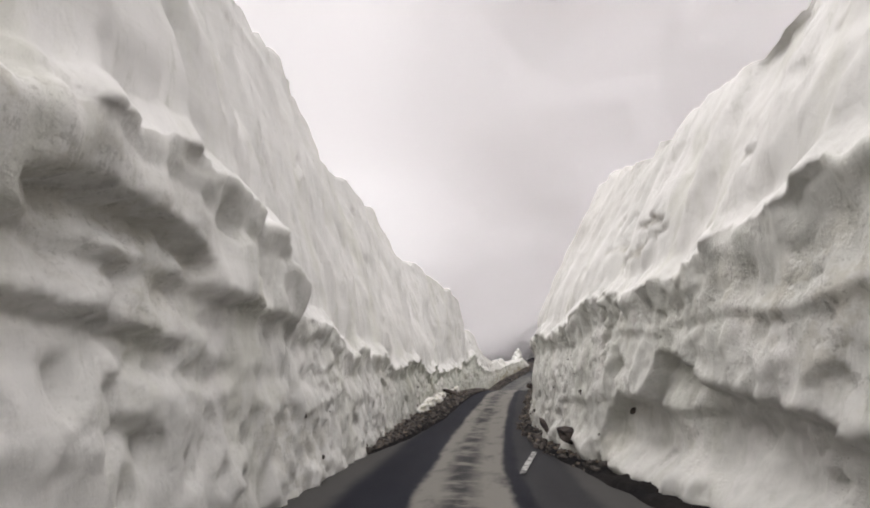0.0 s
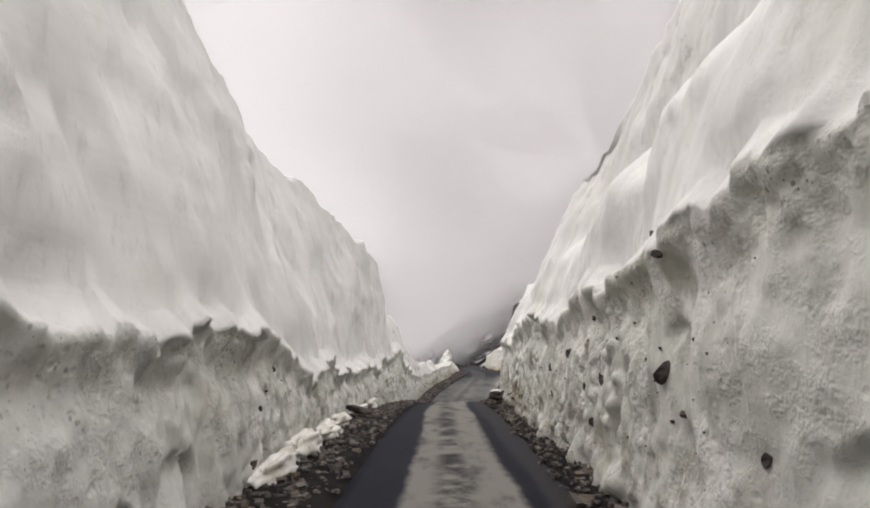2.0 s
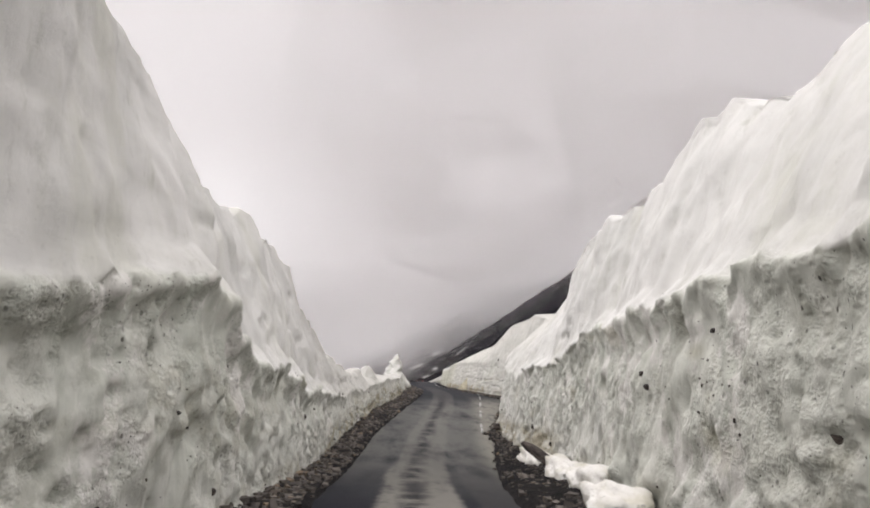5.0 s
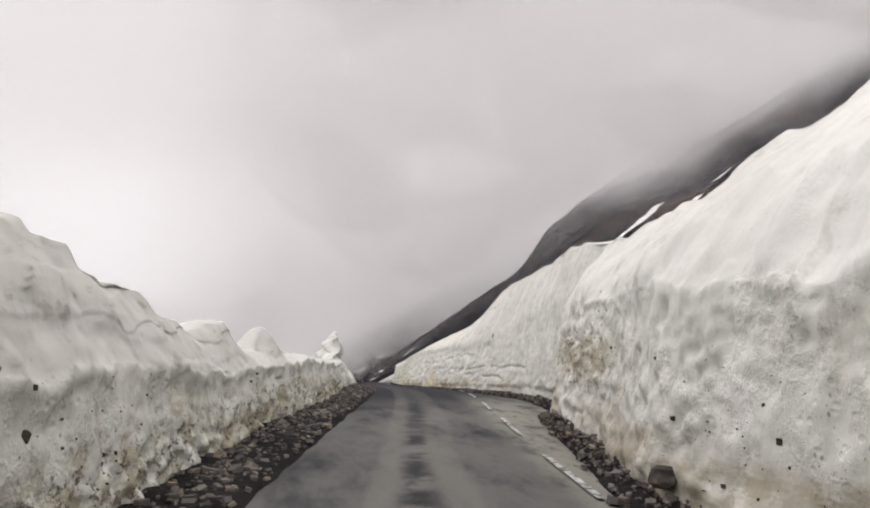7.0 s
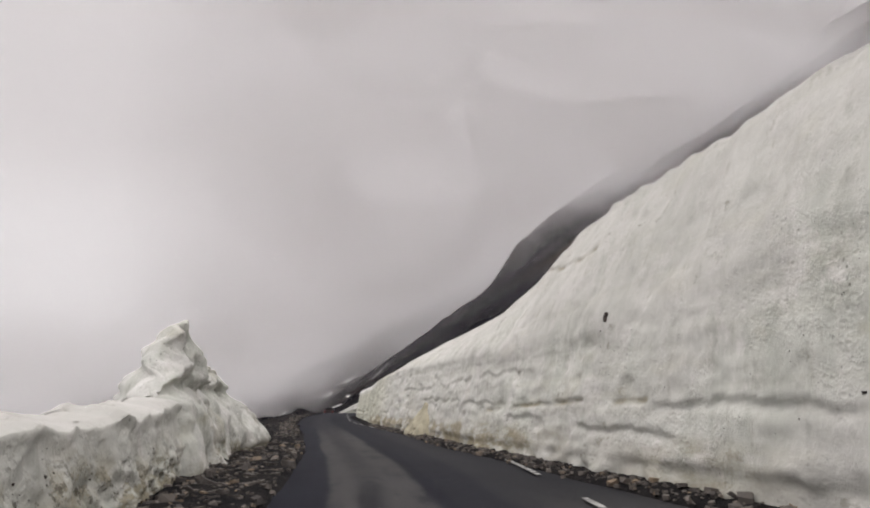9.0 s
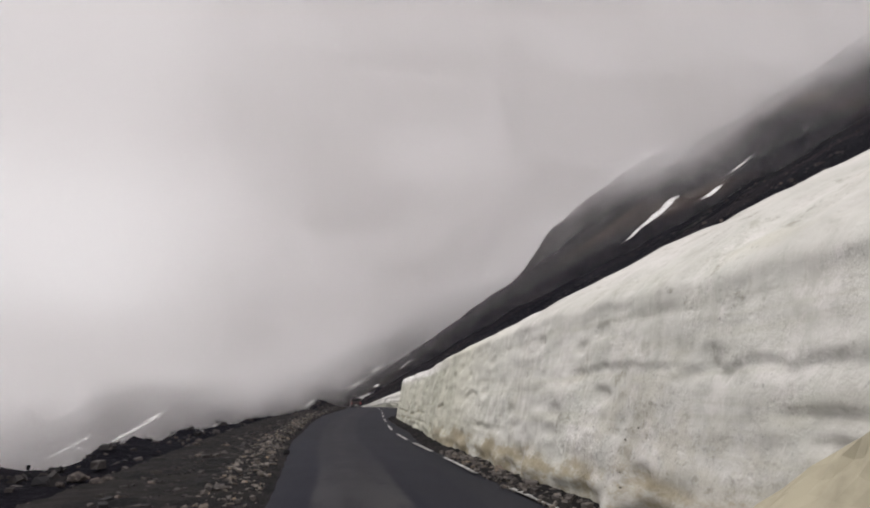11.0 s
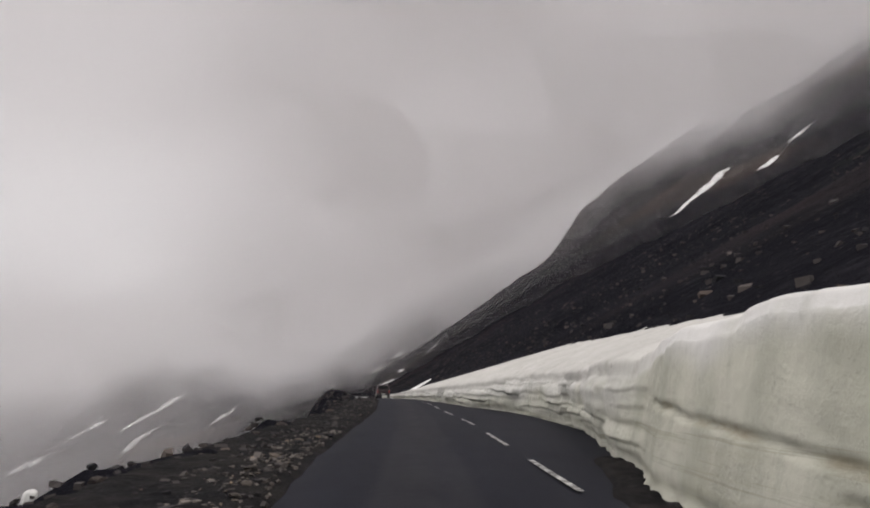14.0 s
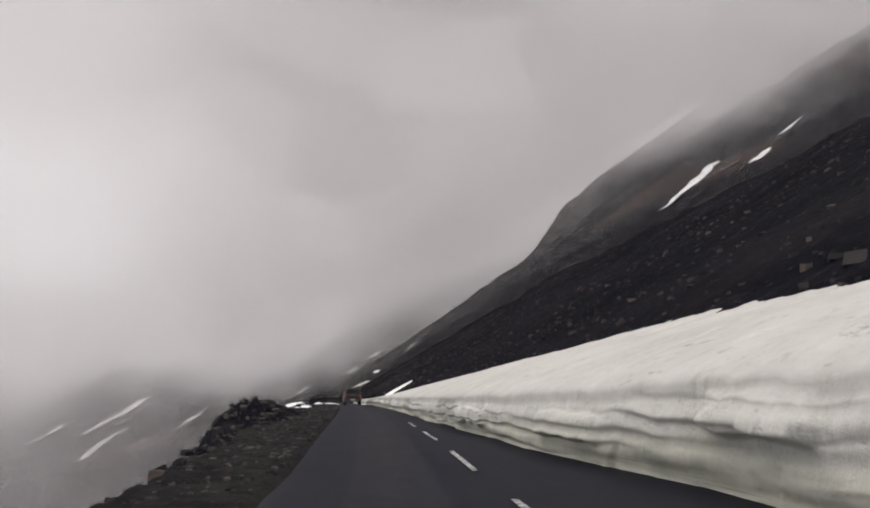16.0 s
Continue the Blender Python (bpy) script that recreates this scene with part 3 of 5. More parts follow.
def make_road():
    y = np.arange(-20, 290, 0.4)
    s = np.linspace(0, 1, 26)
    yy, ss = np.meshgrid(y, s, indexing="ij")
    ragged = 0.12 * fbm(yy * 0.9, 1.0, 0.0, 4)
    left, right = ROAD_LEFT(yy) + ragged, ROAD_RIGHT(yy) + 0.15 * fbm(yy * 0.7, 5.0, 0.0, 4)
    oo = left + (right - left) * ss
    ridge = np.exp(-(((oo - 0.22) / 0.45) ** 2))
    zz = LINE_Z(yy) + 0.02 * ridge + 0.012 * fbm(oo * 1.5, yy * 0.8) - 0.05 * smooth(0.06, 0.0, ss) - 0.05 * smooth(0.95, 1.0, ss)
    dust = 1 - 0.75 * smooth(46, 58, yy) - 0.2 * smooth(90, 104, yy)
    pale = smooth(46, 58, yy) * (1 - smooth(68, 77, yy)) + 0.02 * smooth(100, 120, yy)
    shoulder = smooth(50, 57, yy) * (1 - smooth(70, 80, yy)) * smooth(1.55, 2.2, oo)
    damp = 1 - 0.55 * smooth(96, 104, yy)
    return tagged(sheet("road", LINE_X(yy) + oo, yy, zz, ASPHALT, {"dust": dust, "pale": pale, "damp": damp, "shoulder": shoulder}, (oo, yy)), "worn dark asphalt mountain road with dusty wheel tracks", "road", kind="structure")


def make_verge(name, side, y0, y1, inner, outer, rise):
    """A strip of dirt and stones between the asphalt and the snow."""
    y = np.arange(y0, y1, 0.12)
    s = np.linspace(0, 1, 16)
    yy, ss = np.meshgrid(y, s, indexing="ij")
    a, b = inner(yy), outer(yy)
    oo = a + (b - a) * ss + 0.08 * pn(yy * 1.3, ss * 2)
    zz = LINE_Z(yy) + 0.035 * smooth(0, 0.15, ss) + rise(yy) * ss + 0.07 * fbm(yy * 2.4, oo * 2.4, 1.0, 4) * smooth(0, 0.2, ss) - 0.05 * (1 - smooth(0, 0.1, ss))
    return tagged(sheet(name, LINE_X(yy) + oo, yy, zz, GRAVEL, flip=side < 0), "strip of dark wet gravel beside the asphalt", "road verge", kind="structure")


make_ground()
make_road()
make_verge("verge_left", -1, -20, 90, lambda y: ROAD_LEFT(y) + 0.06, lambda y: -L_FOOT(y) - 0.5, lambda y: 0.06 + 0 * y)
make_verge("verge_left_far", -1, 86, 260, lambda y: ROAD_LEFT(y) + 0.06, lambda y: np.maximum(-3.3, LEFT_EDGE(y) + 0.5), lambda y: 0.03 + 0 * y)
make_verge("verge_right", 1, -20, 125, lambda y: np.minimum(ROAD_RIGHT(y) - 0.06, R_FOOT(y) - 0.35), lambda y: R_FOOT(y) + 0.6, lambda y: R_FOOT_H(y) * 0.7)


# ---------------------------------------------------------------- snow walls
def hashed(cell, seed):
    return PERM[PERM[np.floor(cell).astype(int) & 255] + int(seed) % 200] / 255 - 0.5


WALLS = {}
# cracks in the right wall: from and to, each a distance along the road and a height over it, and the depth
CRACKS = ((118.85, 0.50, 115.2, 0.50, 0.12), (117.6, 0.25, 113.81, 0.29, 0.10), (114.4, 0.49, 113.4, 0.52, 0.14), (112.9, 0.60, 110.6, 0.64, 0.10), (112.6, 0.32, 109.5, 0.36, 0.08), (16.44, 3.43, 15.32, 3.24, 0.16), (16.6, 3.0, 15.94, 3.03, 0.20), (15.94, 3.03, 15.16, 3.11, 0.18), (18.07, 3.38, 17.0, 3.29, 0.12), (83.7, 0.91, 80.9, 1.03, 0.12), (79.9, 1.03, 79.2, 1.04, 0.10),
          (85.6, 4.05, 83.4, 3.63, 0.08), (83.4, 3.63, 81.8, 3.65, 0.08), (85.1, 0.85, 84.4, 0.86, 0.10), (106.9, 0.93, 105.8, 0.97, 0.14), (122.6, 0.95, 120.6, 0.86, 0.12), (120.6, 0.86, 118.6, 0.72, 0.12), (84.2, 2.44, 83.4, 2.7, 0.08), (90.6, 1.5, 89.7, 1.46, 0.07))


def make_wall(name, side, y0, y1, foot, foot_h, lip, crest, crest_off, shelf_part, back, back_drop, label, seed):
    # finest where the cutting is narrow
    y = np.concatenate([np.arange(y0, 14, 0.07), np.arange(14, 64, 0.045), np.arange(64, min(y1, 150), 0.06), np.arange(150, max(y1, 150.1), 0.12)])
    y = y[y < y1]
    lower, ledge, upper, crown = np.linspace(0, 1, 62)[:-1], np.array([0, 0.04, 0.16, 0.3, 0.45, 0.6, 0.8]), np.linspace(0, 1, 44)[:-1], np.linspace(0, 1, 12)
    yy = y[:, None]
    f, fh = foot(yy), foot_h(yy)
    stepped = shelf_part(yy)
    wander = yy + 0.4 * pn(yy * 0.9, seed + 1.0)
    jag = (0.16 * hashed(wander / 1.45, seed) + 0.12 * hashed(wander / 0.62, seed + 5) + 0.05 * hashed(wander / 0.23, seed + 6) + 0.08 * pn(yy * 1.3, seed) + 0.04 * pn(yy * 5.0, seed + 5)) * stepped
    top_jag = 0.24 * pn(yy * 0.55, seed + 8) + 0.20 * pn(yy * 1.7, seed + 9) + 0.05 * hashed(wander / 0.55, seed + 9) + 0.07 * pn(yy * 4.5, seed + 11)
    late = smooth(122, 126, yy) if side > 0 else 0 * yy
    open_side = smooth(58, 68, yy) if side > 0 else 0 * yy
    top_jag = top_jag * (1 - 0.55 * open_side) + 0.22 * late * hashed(wander / 1.9, seed + 21)
    lh = np.maximum(lip(yy) + jag * np.clip(lip(yy), 0.3, 1), fh + 0.05)
    ch = np.maximum(crest(yy) + top_jag * np.clip(crest(yy) * 0.35, 0.25, 1) * (1 - 0.6 * late), lh + 0.12)
    co = crest_off(yy)
    lean = np.minimum(0.10 + 0.5 * (1 - stepped) * (1 - late), (co - f) * 0.3)
    shelf = np.clip((co - f) * 0.25, 0.08, 0.22) * stepped
    # between 24 and 31 m the mountain side stands as a cliff behind a snowy bench
    benched = smooth(22.5, 26, yy) * smooth(32, 29.5, yy) if side > 0 else 0 * yy
    bench = 0.45 * upper + 0.55 * smooth(0.14, 0.38, upper + 0.16 * pn(yy * 0.5, upper * 0.5, 95.0) + 0.05 * pn(yy * 1.9, 96.0))
    bench = (bench - bench[:, :1]) / (bench[:, -1:] - bench[:, :1] + 1e-6) * upper[-1]
    across = upper * (1 - benched) + bench * benched
    o_rows = [f + lean * lower**1.2 + 0 * yy, f + lean + shelf * ledge, f + lean + shelf + (co - f - lean - shelf) * across, co + back(yy) * crown]
    lift = np.clip((ch - lh) * 0.25, 0.04, 0.26)
    h_rows = [fh - 0.8 + (lh - fh + 0.8) * lower, lh + lift * ledge, lh + lift + (ch - lh - lift) * (upper ** (0.80)), ch + 0.18 * np.sin(crown * 1.5) * np.minimum(back(yy), 1.5) - back_drop(yy) * crown**2]
    o, h = np.concatenate(o_rows, 1), np.concatenate(h_rows, 1)
    tier = np.concatenate([lower * 0.99, 1 + ledge * 0.3, 1.3 + upper * 0.7, 2 + crown])[None] + 0 * h
    Y = yy + 0 * h
    upper_part = np.clip((tier - (0.975 - 0.45 * (1 - stepped))) / (0.06 + 1.0 * (1 - stepped)), 0, 1)
    upper_part = upper_part * upper_part * (3 - 2 * upper_part)
    calm = 1 - (0.45 * smooth(66, 76, Y) + 0.22 * smooth(92, 108, Y) if side > 0 else 0)
    crack_lines = 0 * Y
    # swells, flutes cut by melt water, broken chunks, and overhanging bands where the wall is tall
    swell = 0.32 * pn(Y * 0.32, h * 0.30, seed) + 0.16 * pn(Y * 0.9, h * 0.8, seed + 2)
    ribs = (1 - np.abs(pn(Y * 1.25 + 0.25 * h, h * 0.16, seed + 4)) * 2.2)
    flute = 0.21 * (ribs * np.abs(ribs) - 0.35) + 0.07 * (0.5 - np.abs(pn(Y * 3.4 + 0.3 * h, h * 0.45, seed + 6)) * 2)
    band = np.abs(pn(Y * 0.34, h * 1.15 + 0.5 * pn(Y * 0.8, h, seed), seed + 12))
    caves = smooth(22, 15, Y) * (1 - 0.85 * upper_part)
    saw = np.mod((h + 0.40 * pn(Y * 0.45, seed + 40) + 0.12 * pn(Y * 1.7, h, seed + 41)) / 0.92, 1.0)
    overhang = (1 - saw) * smooth(0.0, 0.10, saw)
    cups = cells(Y * 1.7 + 0.4 * pn(Y, h), h * 1.5 + 0.3 * Y, int(seed)) - 0.45
    chips = cells(Y * 3.6 + 0.8 * pn(Y * 2, h * 2), h * 2.2 + 0.3 * Y, int(seed) + 9) - 0.45
    fine = 0.055 * fbm(Y * 2.6, h * 1.9, seed + 7, 4) + 0.03 * (1 - upper_part) * fbm(Y * 5.3, h * 4.1, seed + 19, 3)
    holes = -0.06 * smooth(0.13, 0.05, cells(Y * 0.62, h * 0.75 + 2.0, int(seed) + 3)) * (1 - upper_part) * smooth(24, 30, Y) * (1 - smooth(52, 62, Y))
    deep_side = smooth(24, 15, Y)
    out = swell * (0.05 + 0.12 * deep_side + 0.75 * upper_part) + flute * (0.04 + 0.10 * deep_side + 0.55 * upper_part) * (1 - (0.45 + 0.25 * open_side) * smooth(1.5, 1.95, tier)) * (1 - 0.5 * open_side) + fine + (0.05 * cups + 0.06 * chips) * (1 - 0.85 * upper_part) * (1 - 0.6 * smooth(48, 56, Y))
    # soft dents and knobs of the higher snow, with pits where stones have melted out
    out = out + upper_part * (0.10 * fbm(Y * 0.9 + 0.3 * h, h * 0.8, seed + 71, 4) - 0.06 * smooth(0.20, 0.06, cells(Y * 1.3 + 0.6 * pn(Y * 1.5, h * 1.5, 4.0), h * 1.4 + 0.4 * pn(Y, h * 2, 6.0), int(seed) + 17)) * smooth(-0.1, 0.2, pn(Y * 0.4, h * 0.4, seed + 77)) * (1 - smooth(1.9, 2.0, tier)))
    # the cut face of the old ice: clods, scratches and small pits
    rough_face = (1 - upper_part) * (1 - 0.7 * smooth(66, 80, Y))
    patches = smooth(-0.10, 0.25, pn(Y * 0.4, h * 0.6, seed + 73))
    clods = hashed((Y + 0.25 * pn(h * 3, Y * 1.2, 2.0)) / 0.27, seed + 23) * hashed((h + 0.2 * pn(Y * 2.1, h, 5.0)) / 0.13, seed + 27)
    dents = smooth(0.30, 0.10, cells(Y * 4.2 + 0.5 * pn(Y * 2, h * 2, 1.0), h * 5.0, int(seed) + 29)) * patches
    # upright pits where water has run in
    shafts = smooth(0.24, 0.08, cells(Y * 2.3 + 0.5 * pn(Y * 1.5, h * 1.2, 6.0), h * 1.15 + 0.3 * Y, int(seed) + 37)) * smooth(0.02, 0.22, pn(Y * 0.55, h * 0.8, seed + 79))
    out = out - 0.13 * shafts * (1 - upper_part) * (1 - 0.75 * smooth(56, 66, Y))
    out = out + rough_face * (0.15 * clods * patches - 0.05 * dents + 0.022 * fbm(Y * 7.0, h * 8.0, seed + 75, 3) * (0.4 + 0.9 * patches))
    out = out * calm + caves * (1.0 if side > 0 else 0.5) * (0.07 * (overhang - 0.45) + 0.12 * (0.22 - band)) + holes
    # crumbling patches of fist to head size lumps
    crumbs = smooth(0.02, 0.22, pn(Y * 0.33, h * 0.55, seed + 51)) * (1 - upper_part) * smooth(10, 16, Y) * (1 - smooth(58, 70, Y))
    out = out + crumbs * (0.045 * np.clip(0.42 - cells(Y * 4.6 + 0.9 * pn(Y * 2, h * 2, 5.0), h * 5.2 + 0.3 * Y, int(seed) + 13), -0.3, 0.3) + 0.06 * fbm(Y * 5, h * 5, seed + 53, 3))
    if side < 0:
        # an overhanging block juts out over the road and breaks off short
        sill = h + 0.10 * pn(Y * 1.4, 3.0) + 0.05 * pn(Y * 4.0, 5.0)
        jut = smooth(14.42, 14.30, Y + 0.06 * pn(h * 4, 2.0)) * smooth(6.0, 10.0, Y)
        out = out + jut * smooth(1.90, 1.98, sill) * (0.02 + 0.12 * smooth(2.75, 2.40, sill) + 0.07 * smooth(2.60, 2.68, sill)) * (1 + 0.9 * pn(Y * 1.8, h * 1.2, 9.0) + 0.5 * hashed((Y + 0.2 * pn(h * 3, Y, 1.0)) / 0.5, 41))
        out = out - 0.03 * jut * np.exp(-(((sill - 1.78) / 0.16) ** 2)) - 0.10 * smooth(20, 15, Y) * np.exp(-(((sill - 1.30) / 0.14) ** 2)) * (0.5 + pn(Y * 0.9, 7.0))
    else:
        # a deep undercut below a scalloped rim
        rim = np.interp(Y, (6, 11.57, 12.1, 12.7, 13.8, 14.4, 15.0, 15.4, 16.35, 16.8, 17.4), (0.95, 0.89, 1.05, 1.13, 1.26, 1.56, 1.60, 1.10, 1.12, 0.80, 0.2)) + 0.10 * pn(Y * 2.3, 4.0) + 0.05 * pn(Y * 6.0, 8.0)
        out = out - 0.32 * smooth(0.0, 0.09, rim - h) * smooth(0.05, 0.5, h - fh + 0.25) * smooth(17.4, 16.6, Y) * (0.75 + 0.5 * pn(Y * 1.2, h * 1.5, 3.0))
        # open cracks along the bedding, each with a darker brown colour along it
        for ya, ha, yb, hb, deep in CRACKS:
            along = np.clip(((Y - ya) * (yb - ya) + (h - ha) * (hb - ha)) / ((yb - ya) ** 2 + (hb - ha) ** 2), 0, 1)
            gap = np.hypot(Y - ya - along * (yb - ya), h - ha - along * (hb - ha) + 0.05 * pn(Y * 3.0, ya))
            out = out - deep * smooth(0.05, 0.015, gap) * (0.3 + 1.2 * np.abs(pn(Y * 2.5, hb)))
            crack_lines = np.maximum(crack_lines, 0.8 * smooth(0.07, 0.02, gap) * smooth(-0.25, 0.2, pn(Y * 1.7, h * 3, ya)))
    plain_rim = 1 - 0.85 * smooth(48, 56, Y) if side > 0 else 1.0
    # scooped hollows with a sharp upper rim, and a recess below the lip
    pick = np.random.default_rng(int(seed))
    hollows = [(40.7, 1.95, 0.28, 0.24, 0.95), (37.9, 0.95, 0.38, 0.55, 1.3), (9.5, 1.25, 0.8, 0.26, 0.5), (7.4, 1.05, 0.8, 0.26, 0.5)] if side > 0 else [(10.6, 2.30, 1.3, 0.30, 0.55), (9.6, 1.62, 2.0, 0.16, 0.35), (6.0, 1.2, 0.7, 0.2, 0.5), (10.6, 1.05, 0.22, 0.12, 0.35), (9.3, 1.25, 0.35, 0.14, 0.5)]
    for _ in range(12):
        hollows.append((pick.uniform(8, 25), pick.uniform(0.4, 1.7), pick.uniform(0.15, 0.5), pick.uniform(0.05, 0.12), pick.uniform(0.3, 0.7)))
    for _ in range(14 if side > 0 else 0):
        hollows.append((pick.uniform(74, 103), pick.uniform(0.4, 1.7), pick.uniform(0.3, 1.8), pick.uniform(0.03, 0.075), pick.uniform(0.08, 0.22)))
    face = np.where(Y > 70, 1 - smooth(1.3, 1.7, tier), 1 - upper_part)
    for at, rim, wide, deep, tall in hollows:
        arch = rim - min(0.5 * wide, 0.04 if at > 70 else (0.16 if wide > 1.2 else 9.0)) * ((Y - at) / wide) ** 2 + (0.10 * pn(Y * 1.6, at) + 0.06 * pn(Y * 5.0, at) if at > 70 else 0)
        below = np.clip((arch - h) / tall, 0, 1)
        out = out - deep * smooth(1.0, 0.7, np.abs(Y - at) / wide) * smooth(0.0, 0.08, below) * (1 - below) * face
    out = out - 0.11 * np.exp(-(((tier - 0.84) / 0.08) ** 2)) * stepped * (1 - late) * plain_rim * (0.5 + np.abs(pn(Y * 0.8, seed + 16)) * 1.6)
    out = out - 0.07 * smooth(0.22, 0.06, h - fh) * open_side * (0.6 + 0.8 * np.abs(pn(Y * 0.4, seed + 18)) * 2)
    out = out + 0.09 * np.exp(-(((tier - 0.97) / 0.04) ** 2)) * stepped * (1 - late) * plain_rim * (0.4 + 0.7 * np.abs(pn(Y * 1.1, seed + 15)) * 2)
    if side < 0:
        ragged = smooth(54, 62, Y)
        out = out * (1 - 0.55 * ragged)
        out = out + ragged * (0.05 * (cells(Y * 1.4, h * 1.9, 71) - 0.45) + 0.10 * hashed((Y + 0.5 * pn(h * 2, Y * 0.6, 3.0)) / 0.9, 31) + 0.06 * hashed((h + 0.25 * pn(Y * 1.2, h, 8.0)) / 0.38, 33) + 0.05 * fbm(Y * 2.6, h * 2.6, 9.0, 3) + 0.12 * smooth(0.8, 0.2, h) * fbm(Y * 5.0, h * 5.5, 13.0, 3))
    else:
        crumble = np.exp(-(((Y - 66) / 4.0) ** 2)) * smooth(0.3, 0.7, h) * (1 - upper_part)
        ledges = smooth(72, 84, Y) * (1 - smooth(114, 120, Y)) * smooth(0.1, 0.4, tier) * (1 - smooth(1.3, 1.7, tier))
        out = out + ledges * (0.05 * np.clip(pn(Y * 0.30, h * 1.9, 21.0), -0.1, 0.3) + 0.05 * fbm(Y * 0.8, h * 3.0, 23.0, 4) - 0.05 * smooth(0.14, 0.06, cells(Y * 0.55, h * 1.1, 55)))
        out = out + crumble * (0.10 * fbm(Y * 1.3, h * 3.4, 3.0, 5) + 0.05 * pn(Y * 0.4, h * 4.5, 9.0))
        # worn beds, each with a wavy overhanging lip
        bed = np.mod((h + 0.16 * pn(Y * 0.24, 91.0) + 0.07 * pn(Y * 0.9, h * 0.8, 92.0) + 0.30 * pn(Y * 0.05, h * 1.7, 94.0)) / 0.27, 1.0)
        beds = 0.12 * ((1 - bed) * smooth(0.0, 0.14, bed) - 0.4) * np.clip(0.25 + 2.4 * pn(Y * 0.20, h * 1.6, 93.0), 0, 1.3) + 0.06 * pn(Y * 0.10, h * 5.5 + 0.5 * pn(Y * 0.5, 2.0), 6.0) + 0.12 * np.exp(-(((tier - 0.9) / 0.12) ** 2)) - 0.16 * smooth(0.62, 0.30, tier + 0.25 * pn(Y * 0.3, 17.0))
        prows = 0.20 * hashed((wander + 0.5 * pn(h * 1.5, Y * 0.2, 3.0)) / 3.1, seed + 3) + 0.05 * hashed((wander - 0.3 * h) / 1.1, seed + 4)
        for at, high, wide, tall, proud in ((134.6, 0.80, 1.1, 0.30, 0.22), (131.2, 0.75, 0.7, 0.45, 0.20), (139.6, 0.95, 0.9, 0.28, 0.26), (127.0, 0.9, 1.2, 0.4, 0.18), (144.0, 0.55, 1.2, 0.25, 0.18), (150.0, 0.45, 1.5, 0.2, 0.15)):
            block = smooth(1.0, 0.8, np.abs(Y - at + 0.2 * pn(h * 3, at)) / wide) * smooth(1.0, 0.75, np.abs(h - high + 0.06 * pn(Y * 2.0, at)) / tall)
            out = out + proud * block * (1 - upper_part) * late
        out = out + late * (1 - upper_part) * (beds + prows + 0.26 * pn(Y * 0.22, 4.0) - 0.25 * np.clip(tier - 0.25, 0, 1))
    debris = smooth(0.42, 0.30, tier) * 0.20 * np.clip(fbm(Y * 1.4, h * 2.0, seed + 17, 4) + 0.15, 0, 1) * (1 - 0.6 * late)
    thin = np.clip(ch - fh, 0.15, 1.0) * (1 - 0.45 * late * upper_part)
    thin = np.where((side < 0) & (Y > 56), np.clip(thin * 1.2, 0, 1), thin)
    pinch = np.where(tier > 1.99, 0.25, 1.0)
    o = o - (out * thin * pinch + debris) * smooth(0.0, 0.25, tier)
    h = h + 0.08 * pn(Y * 1.7, o * 1.5, seed + 20) * smooth(0.2, 1.0, tier) * thin + np.where(tier >= 2, 0.12 * fbm(Y * 0.8, o * 0.8, seed + 21, 4), 0)
    grime_noise = 0.35 * pn(Y * 0.5, h * 0.7, seed + 30) + 0.30 * pn(Y * 1.6, h * 1.3, seed + 31)
    lower_grime = (1 - upper_part * (0.97 * stepped + 0.45 * (1 - stepped))) * (0.62 + 0.40 * smooth(0.30, 0.90, tier))
    grime_shade = np.clip((lower_grime + grime_noise * (1 - 0.75 * upper_part)) * (1 - (0.55 if side > 0 else 0.80) * smooth(28, 19, Y)) + 0.22 * smooth(27, 33, Y) * (1 - smooth(44, 52, Y)) * (1 - upper_part), 0, 1)
    stain = smooth(0.52, 0.30, h - fh + 0.25 * pn(Y * 0.9, seed + 33)) * np.maximum(smooth(-0.15, 0.25, pn(Y * 0.22, seed + 34)), smooth(80, 84, Y)) * (1 - smooth(104, 111, Y)) * (smooth(56, 66, Y) if side < 0 else np.maximum(smooth(50, 62, Y), np.exp(-(((Y - 35.5) / 2.5) ** 2)))) * (1 - 0.5 * late)
    if side > 0:
        stain = np.maximum(stain, 0.8 * smooth(0.50, 0.25, h - fh + 0.25 * pn(Y * 0.7, 35.0)) * smooth(51, 55, Y) * smooth(68, 63, Y))
        stain = np.maximum(stain, crack_lines)
        stain = np.maximum(stain, np.exp(-(((Y - 66.0) / 2.4) ** 2)) * smooth(0.30, 0.10, np.abs(h - 1.35 + 0.25 * pn(Y * 0.6, 71.0))))
        grime_shade = np.clip(grime_shade * (1 - 0.60 * smooth(53, 63, Y) * (1 - late)) * (1 - 0.15 * late) + 0.06 + 0.35 * np.exp(-(((Y - 66) / 3.5) ** 2)) * np.exp(-(((h - 1.5) / 0.6) ** 2)), 0, 1)
